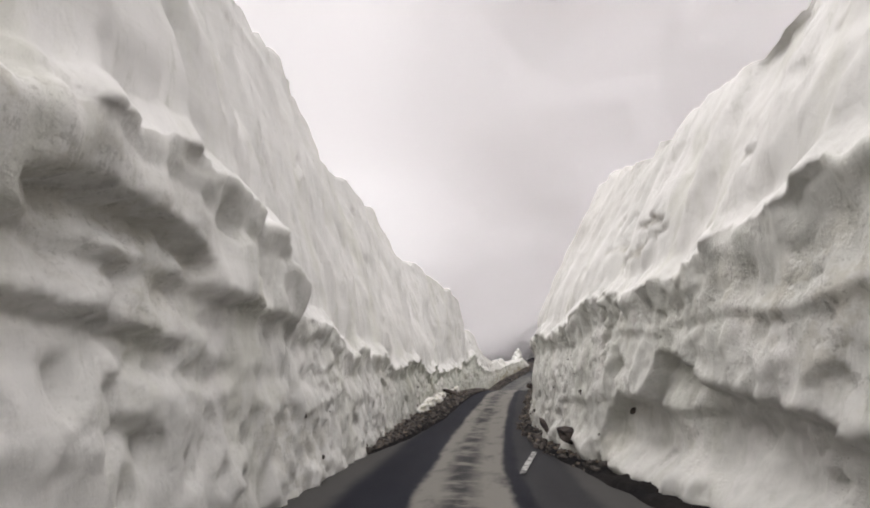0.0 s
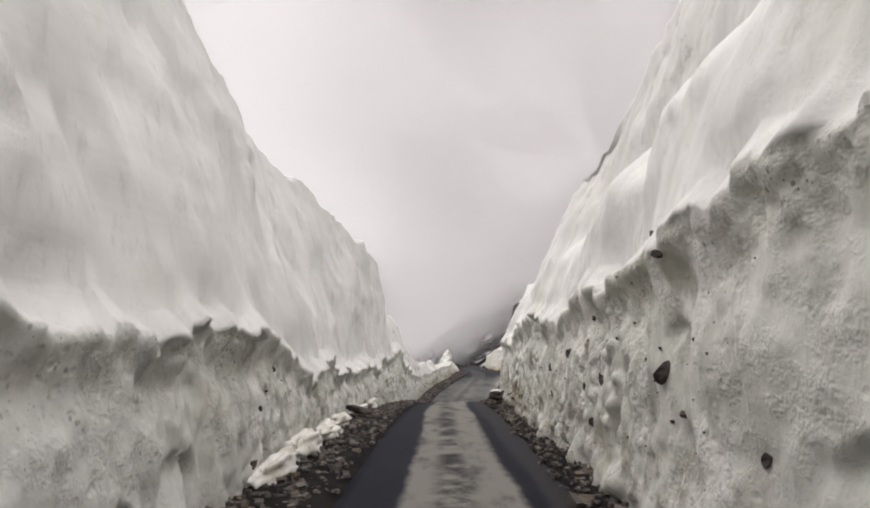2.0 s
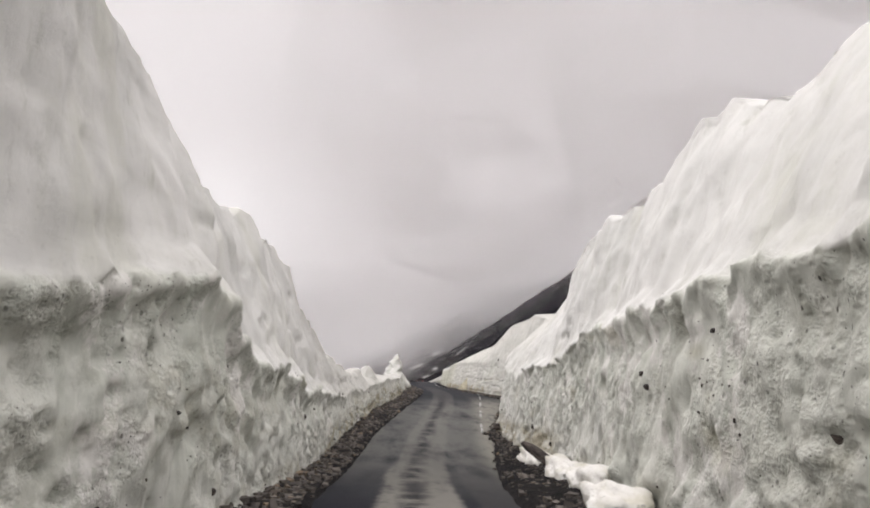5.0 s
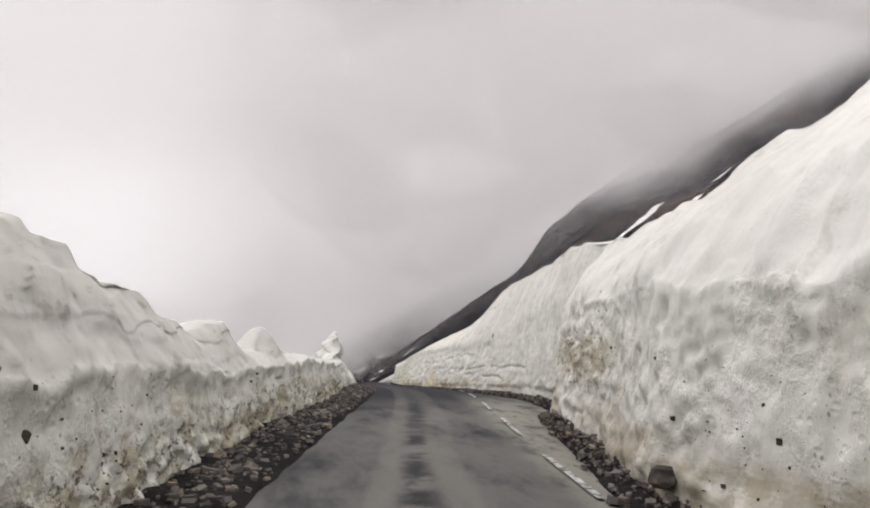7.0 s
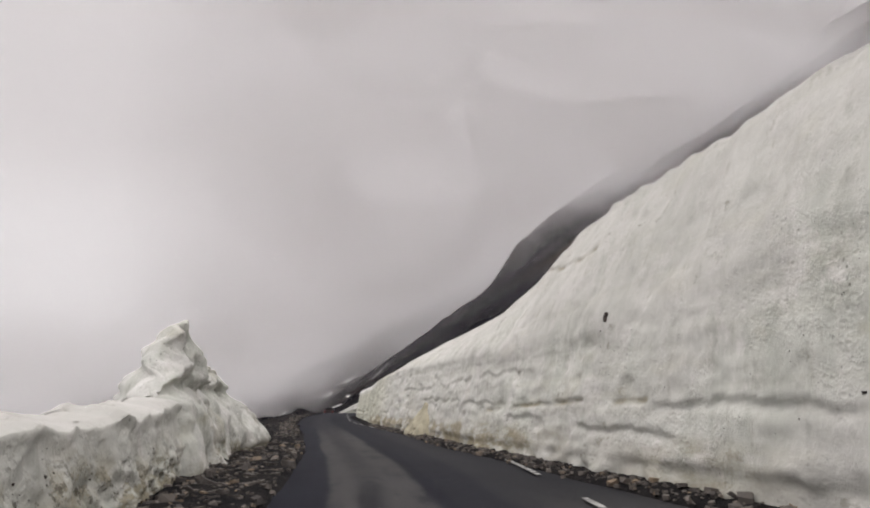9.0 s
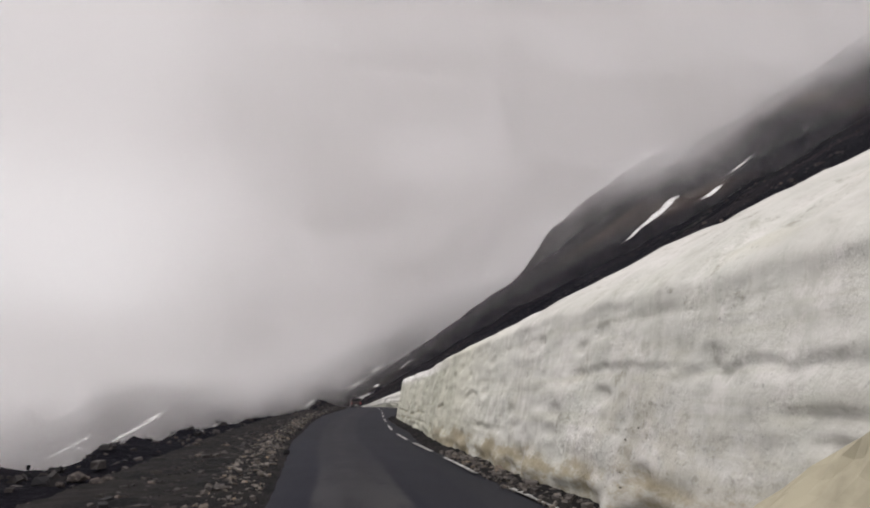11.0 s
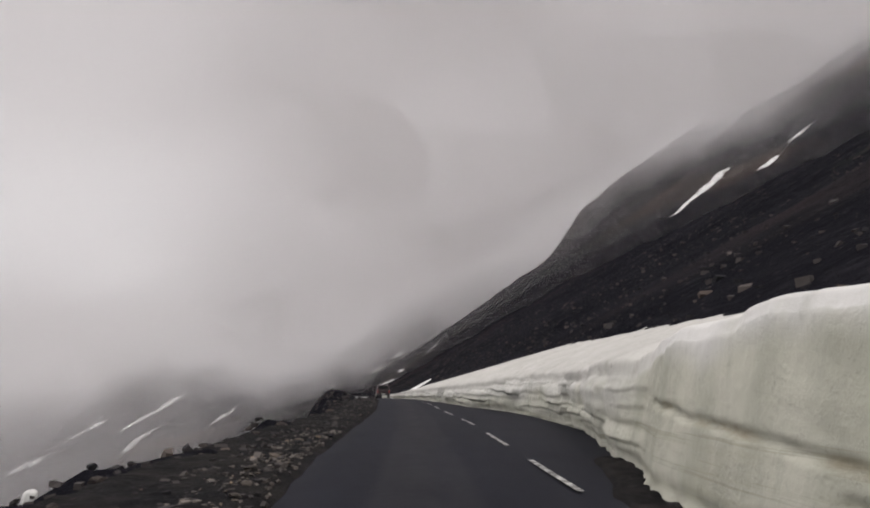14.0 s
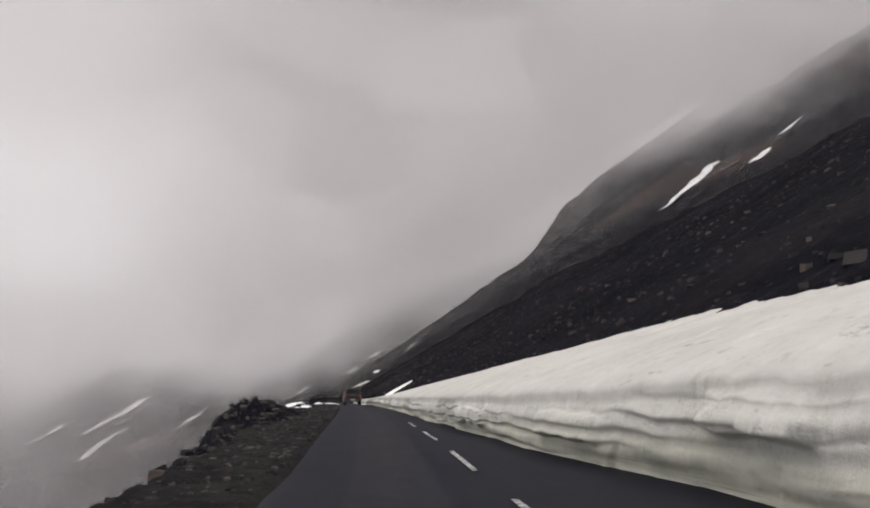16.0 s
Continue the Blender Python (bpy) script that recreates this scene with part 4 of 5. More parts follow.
        grime_shade = np.clip(grime_shade + 0.70 * smooth(100, 108, Y) * (1 - late) * np.exp(-(((tier - 0.65) / 0.50) ** 2)) * (0.8 + 1.2 * pn(Y * 0.35, h * 0.9, 61.0)), 0, 1)
        strata = smooth(76, 122, Y) * smooth(1.30, 0.80, tier) * (0.42 + 0.36 * late) + 0.14 * smooth(60, 70, Y)
    else:
        grime_shade = np.clip(grime_shade * (1 - 0.35 * smooth(50, 60, Y)) + 0.6 * smooth(52, 60, Y) * smooth(0.65, 0.15, h + 0.4 * pn(Y * 0.8, h * 2, 4.0)), 0, 1)
        strata = 0.10 * np.ones_like(Y)
    firn_shade = (0.70 * smooth(54, 64, Y) + 0.30 * smooth(66, 78, Y)) if side > 0 else 0.8 * smooth(50, 60, Y)
    drift = 0.35 * pn(Y * 0.7, h * 1.1, seed + 61)
    if side > 0:
        rubble = 1.5 * np.exp(-(((Y - 66.5) / 2.6) ** 2)) * np.exp(-(((h - 1.35 + drift) / 0.50) ** 2)) + 0.8 * np.exp(-(((Y - 69.3) / 0.7) ** 2)) * smooth(2.0, 1.4, h) * smooth(0.5, 0.8, h)
        # the last term only darkens the foot around 38 m, up to 1 m high
        rubble = rubble + 0.75 * smooth(0.75, 0.35, h - fh + drift) * np.exp(-(((Y - 31) / 9) ** 2)) + 0.7 * np.exp(-(((Y - 38) / 1.3) ** 2)) * smooth(1.0, 0.6, h)
        rubble = rubble + 0.35 * smooth(0.10, 0.35, pn(Y * 0.3, h * 0.7, seed + 63)) * (1 - upper_part) * (1 - smooth(100, 112, Y))
    else:
        rubble = 1.2 * smooth(0.95, 0.25, h + 1.3 * drift) * smooth(50, 58, Y) + 0.5 * smooth(0.40, 0.10, h + drift) * smooth(16, 24, Y)
        rubble = rubble + 0.30 * smooth(0.10, 0.35, pn(Y * 0.3, h * 0.7, seed + 63)) * (1 - upper_part)
    WALLS[side] = (y, o, h)
    cream = 0 * Y
    if side > 0:
        cover = tier + 0.55 * pn(Y * 0.16, 3.0) + 0.22 * pn(Y * 0.7, h * 0.8, 13.0)
        strata = strata * (1 - late * (1 - 0.85 * smooth(0.80, 0.40, cover)))
        grime_shade = grime_shade * (1 - 0.5 * late * smooth(0.45, 0.85, cover))
        # towards its end the wall keeps a clean white cap, and its beds show near the foot only
        end = smooth(97, 103, Y) * (1 - late)
        rise = (h - fh) / np.maximum(ch - fh, 0.3)
        cap = np.maximum(end * smooth(0.60, 0.80, rise + 0.16 * pn(Y * 0.5, 77.0) + 0.05 * pn(Y * 2.5, h * 2.5, 78.0)), smooth(104, 112, Y) * (1 - late) * smooth(0.96, 1.04, tier + 0.06 * pn(Y * 1.2, 79.0)))
        patch = smooth(-0.12, 0.22, pn(Y * 0.22, h * 0.45, 83.0) + 0.5 * pn(Y * 0.8, h * 0.5, 84.0)) * smooth(0.85, 0.55, rise + 0.15 * pn(Y * 0.4, 85.0))
        grime_shade = np.clip(grime_shade + 0.34 * patch * smooth(64, 72, Y) * (1 - end) * (1 - late), 0, 1) * (1 - 0.9 * cap)
        firn_shade = firn_shade * (1 - 0.75 * cap) * (1 - 0.35 * end)
        cream = 0.92 * smooth(98, 106, Y) * (1 - late) * (1 - cap) + 0.75 * late * smooth(0.95, 0.65, cover)
        grime_shade = grime_shade * (1 - 0.8 * cream)
        firn_shade = firn_shade * (1 - cream)
        # upper face from 15 to 38 m darkened in colour to stand for shade
        firn_shade = np.maximum(firn_shade, 0.6 * smooth(15, 20, Y) * smooth(38, 30, Y) * smooth(1.45, 1.75, tier + 0.25 * pn(Y * 0.5, h * 0.5, 88.0)))
        strata = strata * (1 - 0.85 * end * smooth(0.30, 0.50, rise + 0.08 * pn(Y * 0.7, 79.0)))
    ob = sheet(name, LINE_X(Y) + side * o, Y, LINE_Z(Y) + h, SNOW, {"grime_shade": grime_shade, "strata": strata, "firn_shade": firn_shade, "stain": stain, "cream": cream, "rubble": np.clip(rubble, 0, 1)}, flip=side > 0)
    return tagged(ob, label, "snow wall", kind="structure")


def on_wall(side, at, high):
    """The place on a wall's face at a distance along the road and a height over it."""
    y, o, h = WALLS[side]
    row = int(np.clip(np.searchsorted(y, at), 0, len(y) - 1))
    col = 3 + int(np.argmin(np.abs(h[row, 3:104] - high)))
    return Vector((float(LINE_X(y[row]) + side * o[row, col]), float(y[row]), float(LINE_Z(y[row]) + h[row, col])))


make_wall("snow_wall_left", -1, -14, 91.4, L_FOOT, steps((-20, 0.0), (100, 0.0)), L_LIP, L_CREST, L_CREST_OFF, steps((-20, 1.0), (56, 1.0), (62, 0.7), (88, 0.5)), steps((-20, 5.0), (50, 4.0), (58, 1.6), (75, 0.9), (88, 0.5)),
          steps((-20, 0.0), (52, 0.3), (60, 2.8), (88, 2.6)), "tall cut snow bank with a dirty grey lower tier", 11.0)
make_wall("snow_wall_right", 1, -14, 236, R_FOOT, R_FOOT_H, R_LIP, R_CREST, R_CREST_OFF, steps((-20, 1.0), (56, 1.0), (64, 0.55), (70, 0.45), (76, 0.1), (104, 0.1), (110, 0.35), (124, 0.4), (240, 0.35)), steps((-20, 5.0), (58, 4.5), (100, 2.5), (122, 2.0), (130, 1.4), (240, 1.5)),
          steps((-20, -0.8), (70, -0.6), (100, 0.4), (126, 0.6), (240, 0.6)), "tall cut snow bank against the mountainside", 43.0)


# ---------------------------------------------------------------- cloud lying on the mountain
def cloud_material():
    n = Net("cloud")
    for node in list(n.nodes):
        if node.type != "OUTPUT_MATERIAL":
            n.nodes.remove(node)
    out = [k for k in n.nodes if k.type == "OUTPUT_MATERIAL"][0]
    front, behind, clear = n.nodes.new("ShaderNodeBsdfDiffuse"), n.nodes.new("ShaderNodeBsdfTranslucent"), n.nodes.new("ShaderNodeBsdfTransparent")
    for node in (front, behind):
        node.inputs["Color"].default_value = (CLOUD_WHITE, CLOUD_WHITE * 0.970, CLOUD_WHITE * 0.972, 1)
    half, mixed = n.nodes.new("ShaderNodeAddShader"), n.nodes.new("ShaderNodeMixShader")
    # droplets scatter in every direction: the light comes down from the open sky on either side of the bank
    for node, upward in ((front, 1.0), (behind, -1.0)):
        level = n.nodes.new("ShaderNodeCombineXYZ")
        level.inputs[2].default_value = upward
        n.links.new(level.outputs[0], node.inputs["Normal"])
    n.links.new(front.outputs[0], half.inputs[0])
    n.links.new(behind.outputs[0], half.inputs[1])
    # fine droplets: each spot is either cloud or clear air, more of them the thicker the bank
    droplets = n.nodes.new("ShaderNodeTexWhiteNoise")
    n.links.new(n.place((60, 60, 60)), droplets.inputs["Vector"])
    n.links.new(n.math("LESS_THAN", droplets.outputs["Value"], n.attr("veil")), mixed.inputs[0])
    n.links.new(clear.outputs[0], mixed.inputs[1])
    n.links.new(half.outputs[0], mixed.inputs[2])
    n.links.new(mixed.outputs[0], out.inputs["Surface"])
    return n.mat


CLOUD_WHITE = 0.84
CLOUD = cloud_material()
# lower edge of the cloud as a rise over a run sideways
CLOUD_EDGE = steps((-1.4, -0.16), (-0.52, -0.085), (-0.2, -0.004), (-0.044, 0.062), (0.128, 0.138), (0.308, 0.246), (0.445, 0.335), (0.637, 0.43), (0.857, 0.56), (1.6, 0.98))


def make_cloud(y0, lift, dip, width, most, haze, seed):
    """One thin bank of cloud that hangs parallel to the slope; several, one behind the other, hide the heights."""
    run = y0 - 101.0
    u, v = np.meshgrid(np.linspace(-1.6, 1.9, 240), np.linspace(-0.35, 1.5 if y0 > 650 else 1.0, 180))
    valley_side = smooth(0.25, -0.40, u)
    edge = CLOUD_EDGE(u) + lift + dip * np.exp(-(((u - 0.30) / 0.20) ** 2)) + 0.075 * smooth(-0.05, -0.35, u)
    if y0 > 650:
        width = width - 0.045 * smooth(0.25, 0.0, u)
    s = v - edge + 0.085 * (1 - 0.4 * smooth(0.1, -0.2, u)) * fbm(u * 2.6, v * 2.6 - u * 1.2, seed, 4) + 0.035 * fbm(u * 9.0, v * 9.0 - u * 3.0, seed + 2, 3)
    veil = most * smooth(-width, width, s) + haze * smooth(-0.30, 0.0, s) * (0.8 + 0.6 * fbm(u * 4, v * 4, seed + 5, 3))
    if most < 0.5:
        veil = veil * (1 - 0.85 * valley_side)
        veil = np.maximum(veil, (0.06 if y0 < 340 else 0.14) * smooth(-0.02, -0.35, u) * smooth(-0.6, -0.12, s) * smooth(0.20, 0.03, v))
    elif y0 < 650:
        veil = veil * (1 - 0.85 * valley_side)
    else:
        veil = veil * (1 - 0.34 * valley_side * smooth(0.07, 0.16, v) * smooth(0.44, 0.26, v))
    if y0 > 450 and y0 < 650:
        veil = np.maximum(veil, 0.22 * smooth(0.0, -0.40, u) * smooth(-0.45, -0.05, s) * smooth(0.25, 0.05, v))
    if 340 < y0 < 500:
        # thin mist between the near slope and the far one
        veil = np.maximum(veil, 0.05)
    if y0 < 650:
        veil = veil * (1 - smooth(0.72, 1.0, v))
    deep = run + 5 * fbm(u * 2, v * 2, seed + 9, 2)
    ob = sheet("backdrop_cloud", 13 + run * u, 101 + deep, 1.4 + run * v, CLOUD, {"veil": np.clip(veil, 0, most)})
    return tagged(ob, "low grey cloud drifting over the mountainside", "cloud", kind="structure")


for y0, lift, dip, width, most, haze, seed in (
        (270, 0.020, 0.07, 0.10, 0.30, 0.0, 27.0), (310, 0.010, 0.06, 0.09, 0.30, 0.0, 3.0), (350, 0.005, 0.06, 0.09, 0.30, 0.01, 9.0), (410, 0.045, 0.06, 0.10, 0.9, 0.02, 33.0),
        (480, 0.000, 0.05, 0.085, 0.30, 0.03, 39.0), (590, 0.005, 0.03, 0.10, 0.95, 0.04, 15.0), (700, -0.040, -0.07, 0.10, 1.0, 0.06, 21.0)):
    make_cloud(y0, lift, dip, width, most, haze, seed)


# ---------------------------------------------------------------- loose stones
def stone_field(name, places, sizes, label, category, mat=STONE, flat=0.65):
    """Many small broken stones in one mesh."""
    count = len(places)
    cube = np.array([(a, b, c) for a in (-1, 1) for b in (-1, 1) for c in (-1, 1)], float)
    quads = np.array([(0, 1, 3, 2), (4, 6, 7, 5), (0, 4, 5, 1), (2, 3, 7, 6), (0, 2, 6, 4), (1, 5, 7, 3)])
    shape = cube[None] * rng.uniform(0.55, 1.0, (count, 8, 3)) * np.array([1, 1, flat]) * rng.uniform(0.6, 1.2, (count, 1, 3))
    turn, tilt = rng.uniform(0, 6.28, count), rng.normal(0, 0.35, count)
    c, s = np.cos(turn)[:, None], np.sin(turn)[:, None]
    x, y, z = shape[..., 0], shape[..., 1], shape[..., 2]
    ct, st = np.cos(tilt)[:, None], np.sin(tilt)[:, None]
    y, z = y * ct - z * st, y * st + z * ct
    shape = np.stack([x * c - y * s, x * s + y * c, z], -1) * 0.5 * sizes[:, None, None] + places[:, None]
    faces = (quads[None] + 8 * np.arange(count)[:, None, None]).reshape(-1, 4)
    me = bpy.data.meshes.new(name)
    me.from_pydata(shape.reshape(-1, 3).tolist(), [], faces.tolist())
    me.materials.append(mat)
    return tagged(new(name, me), label, category, kind="stuff")


def verge_places(count, y0, y1, inner, outer, lift):
    y = rng.uniform(y0, y1, count)
    a, b = inner(y), outer(y)
    o = a + (b - a) * rng.beta(1.6, 1.2, count)
    return np.stack([LINE_X(y) + o, y, LINE_Z(y) + lift(y, np.abs((o - a) / np.where(b == a, 1, b - a)))], 1)


stone_field("gravel_left", verge_places(5200, 18.5, 90, lambda y: ROAD_LEFT(y) + 0.05, lambda y: -L_FOOT(y) - 0.1, lambda y, s: 0.03 + 0.06 * s),
            rng.gamma(2.2, 0.022, 5200) + 0.02, "loose broken gravel between asphalt and snow", "gravel")
stone_field("gravel_right", verge_places(3600, 16.5, 103, lambda y: np.minimum(ROAD_RIGHT(y) - 0.1, R_FOOT(y) - 0.4), lambda y: R_FOOT(y) + 0.1, lambda y, s: 0.03 + 0.5 * R_FOOT_H(y) * s),
            rng.gamma(2.0, 0.020, 3600) + 0.02, "loose dark gravel below the snow bank", "gravel")
stone_field("gravel_edge", verge_places(5000, 88, 230, lambda y: ROAD_LEFT(y) + 0.05, lambda y: np.maximum(-2.75, LEFT_EDGE(y) + 0.6), lambda y, s: 0.03 + 0.02 * s),
            rng.gamma(2.2, 0.022, 5000) + 0.02, "dark gravel along the open edge of the road", "gravel", SCREE)


stone_field("pebbles", verge_places(1300, 92, 130, lambda y: ROAD_LEFT(y) - 0.02, lambda y: ROAD_LEFT(y) - 0.85, lambda y, s: 0.03 + 0.02 * s),
            rng.gamma(2.0, 0.018, 1300) + 0.02, "tan and grey pebbles along the asphalt", "pebbles")


def slope_places(count, y0, y1, o0, o1):
    y = y0 + (y1 - y0) * rng.power(1.3, count)
    o = o0 + (o1 - o0) * rng.uniform(0, 1, count) ** 1.4
    x = LINE_X(y) + o
    return np.stack([x, y, ground_height(x, y)], 1)


stone_field("berm_rubble", slope_places(4200, 88, 200, -2.6, -8.5), rng.gamma(1.5, 0.055, 4200) + 0.04, "dark rubble on the outer berm", "rubble", SCREE, 0.75)
stone_field("scree", slope_places(15000, 95, 340, 6.5, 95), np.minimum(rng.gamma(0.9, 0.11, 15000), 0.42) + 0.05, "dark angular scree on the mountainside", "scree", SCREE, 0.8)


# ---------------------------------------------------------------- road markings
def make_dash(at, length, off, wide=0.088):
    steps_ = 7
    y = np.linspace(at, at + length, steps_)
    side = np.array([-0.5, 0.5]) * wide
    yy, oo = np.meshgrid(y, side, indexing="ij")
    oo = oo + off(yy) + 0.012 * pn(yy * 3, oo * 9)
    xx, zz = LINE_X(yy) + oo, LINE_Z(yy) + 0.030 + 0 * oo
    ob = sheet("lane_dash", xx, yy, zz, PAINT)
    return tagged(ob, "worn white painted lane dash on asphalt", "lane marking", "lane dashes", "structure")


DASH_OFF = steps((16, 1.02), (19.2, 1.42), (30, 1.5), (60, 2.0), (66, 2.06), (71, 2.12), (76, 2.4), (80, 2.62), (83, 2.85), (91, 2.72), (99, 2.24), (110, 2.14), (117, 2.08), (122, 2.0), (128, 1.85), (133, 1.8), (138, 1.6), (142, 1.48), (147, 1.46), (152, 1.36), (170, 1.4))
for start in (16.4, 61.0, 65.9, 70.6, 75.7, 80.4, 85.3, 90.0, 94.7, 99.1, 103.2, 107.2, 112.1, 117.1, 122.2, 127.0, 132.3, 137.4, 142.4, 147.5, 152.5):
    make_dash(start, 2.7, DASH_OFF)


# ---------------------------------------------------------------- single rocks and snow pieces
def lump(name, size, at, mat, seed, turn=(0, 0, 0), sharp=0.32, cuts=2, smooth_faces=False):
    """A rough stone or block: a ball of facets pushed about by noise."""
    bm = bmesh.new()
    bmesh.ops.create_icosphere(bm, subdivisions=cuts, radius=1.0)
    for v in bm.verts:
        p = v.co.copy()
        d = noise.noise(p * 1.3 + Vector((seed, seed * 2, 0))) * sharp + noise.noise(p * 3.1 + Vector((0, seed, 7))) * sharp * 0.5
        # squared-off flanks
        k = max(abs(p.x), abs(p.y), abs(p.z)) ** 0.55
        v.co = Vector((p.x * size[0], p.y * size[1], p.z * size[2])) * (0.5 / k * (1 + d))
    if smooth_faces:
        for face in bm.faces:
            face.smooth = True
    ob = part(name, bm, mat)
    ob.matrix_world = pose(*at, *turn)
    return ob


def wall_rock(side, at, high, size, turn, seed, label="dark angular rock frozen into the snow bank"):
    p = on_wall(side, at, high)
    size = tuple(0.62 * v for v in size) if max(size) < 0.5 else size
    return tagged(lump("embedded_rock", size, (p.x + side * size[0] * 0.12, p.y, p.z), ROCK, seed, turn), label, "rock", "rocks in the snow bank")


wall_rock(1, 41.55, 3.1, (0.46, 0.62, 0.40), (8, -14, 25), 1.5, "large brown slab of rock in the upper snow bank")
wall_rock(1, 40.7, 1.40, (0.34, 0.36, 0.30), (0, 20, 10), 2.5, "rounded dark rock lodged in a hollow of the snow bank")
wall_rock(1, 28.5, 1.36, (0.20, 0.24, 0.22), (10, 0, 30), 3.5)
wall_rock(1, 29.9, 1.15, (0.18, 0.26, 0.16), (30, 10, 0), 4.5)
wall_rock(1, 29.7, 0.80, (0.14, 0.24, 0.12), (48, 0, 10), 5.5)
wall_rock(1, 27.1, 1.73, (0.16, 0.20, 0.10), (0, 0, 0), 6.5)
wall_rock(1, 27.3, 1.0, (0.16, 0.26, 0.12), (35, 10, 0), 7.5)
wall_rock(1, 26.8, 0.62, (0.18, 0.20, 0.16), (5, 10, 40), 8.5)
wall_rock(1, 35.0, 3.0, (0.16, 0.16, 0.12), (0, 0, 15), 10.5)
wall_rock(1, 39.8, 0.35, (0.3, 0.42, 0.36), (0, 15, 20), 11.5, "black rock at the foot of the snow bank")
wall_rock(1, 46.5, 1.55, (0.12, 0.12, 0.10), (20, 0, 0), 13.5)
wall_rock(1, 24.2, 2.0, (0.12, 0.16, 0.10), (20, 0, 0), 14.5)
wall_rock(1, 80.4, 2.2, (0.16, 0.14, 0.26), (10, 0, 0), 17.5)
wall_rock(1, 26.5, 2.05, (0.16, 0.16, 0.26), (0, 0, 0), 18.5)
wall_rock(1, 26.5, 1.08, (0.16, 0.34, 0.14), (30, 0, 0), 19.5)
wall_rock(-1, 27.0, 0.8, (0.10, 0.12, 0.10), (20, 0, 0), 15.5)
wall_rock(-1, 41.8, 0.75, (0.14, 0.16, 0.2), (0, 10, 0), 16.5)


for k in range(26):
    grow = rng.uniform(0.07, 0.19)
    wall_rock(1 if k % 3 else -1, rng.uniform(14, 60), rng.uniform(0.3, 1.9) * (1.0 if k % 3 else 0.7), (grow, grow * rng.uniform(0.8, 1.8), grow * rng.uniform(0.6, 1.2)), (rng.uniform(-40, 40), rng.uniform(-30, 30), rng.uniform(0, 90)), 70 + k * 1.3,
              "small dark angular stone frozen into dirty snow")


def ground_rock(at, off, size, turn, seed, label, up=0.3):
    x = float(LINE_X(at)) + off
    return tagged(lump("rock", size, (x, at, float(LINE_Z(at)) + up * size[2] + 0.08), ROCK, seed, turn), label, "rock", "rocks on the verge")


ground_rock(20.6, 1.75, (0.14, 0.55, 0.10), (38, 0, 40), 21.5, "narrow dark slab leaning against the snow bank", 2.2)
ground_rock(18.5, 2.0, (0.40, 0.34, 0.26), (5, 0, 15), 22.5, "dark block of rock at the foot of the snow", 1.2)
ground_rock(34.9, -1.75, (0.62, 0.36, 0.16), (0, 14, 20), 23.5, "flat dark slab on the gravel", 0.9)
ground_rock(52.0, 2.55, (0.22, 0.9, 0.16), (22, 0, 35), 24.5, "long dark slab tipped against the snow bank", 2.4)
ground_rock(39.0, 1.75, (0.5, 0.5, 0.26), (0, 10, 60), 25.5, "low dark rock on the wet verge", 1.0)
ground_rock(60.6, 2.5, (0.3, 0.26, 0.22), (0, 10, 60), 26.5, "pale grey stone below the snow bank", 1.0)


def scattered(name, count, y0, y1, inner, outer, low, high, flat, mat, label, group, beside=0.0):
    """Single stones on the verge, each its own thing on one of six shared shapes."""
    shapes = []
    for k in range(6):
        bm = bmesh.new()
        bmesh.ops.create_icosphere(bm, subdivisions=1, radius=0.5)
        for v in bm.verts:
            v.co = Vector((v.co.x, v.co.y * (0.7 + 0.1 * k), v.co.z * flat)) * (1 + 0.45 * noise.noise(v.co * 3.0 + Vector((k * 7.0, 0, 3))))
        me = bpy.data.meshes.new(name)
        bm.to_mesh(me)
        bm.free()
        me.materials.append(mat)
        shapes.append(me)
    for k in range(count):
        y = rng.uniform(y0, y1)
        o, grow = rng.uniform(inner, outer) + beside * float(ROAD_LEFT(y)), low + (high - low) * rng.power(0.45)
        x = float(LINE_X(y)) + o
        z = float(LINE_Z(y)) + 0.07 if o > -3.2 else float(ground_height(x, y)) + 0.02
        ob = new(name, shapes[k % 6])
        ob.matrix_world = pose(x, y, z, rng.uniform(-14, 14), rng.uniform(-14, 14), rng.uniform(0, 360)) @ Matrix.Diagonal((grow, grow, grow, 1))
        tagged(ob, label, "stone", group)


def tan_material():
    n = Net("tan_stone")
    r = n.random()
    base = n.mix(r, (0.026, 0.022, 0.020), (0.120, 0.096, 0.076))
    base = n.mix(n.noise(14, 5, 0.65, (1, 1, 2), 0.4, 0.7), base, (0.07, 0.060, 0.052))
    return n.finish(base, 0.85, ((n.noise(25, 5), 0.5, 0.01),), spec=0.25)


TAN = tan_material()
scattered("flat_stone", 130, 92, 128, -0.60, -0.06, 0.05, 0.18, 0.32, TAN, "flat tan broken stone on the gravel verge", "stones on the verge", 1.0)
scattered("berm_rock", 55, 92, 150, -3.9, -3.0, 0.10, 0.32, 0.6, ROCK, "dark angular rock on the outer berm", "rocks on the berm")
scattered("shard", 50, 21, 62, -1.9, -1.35, 0.08, 0.26, 0.4, TAN, "brown flat shard lying below the snow bank", "shards below the bank")


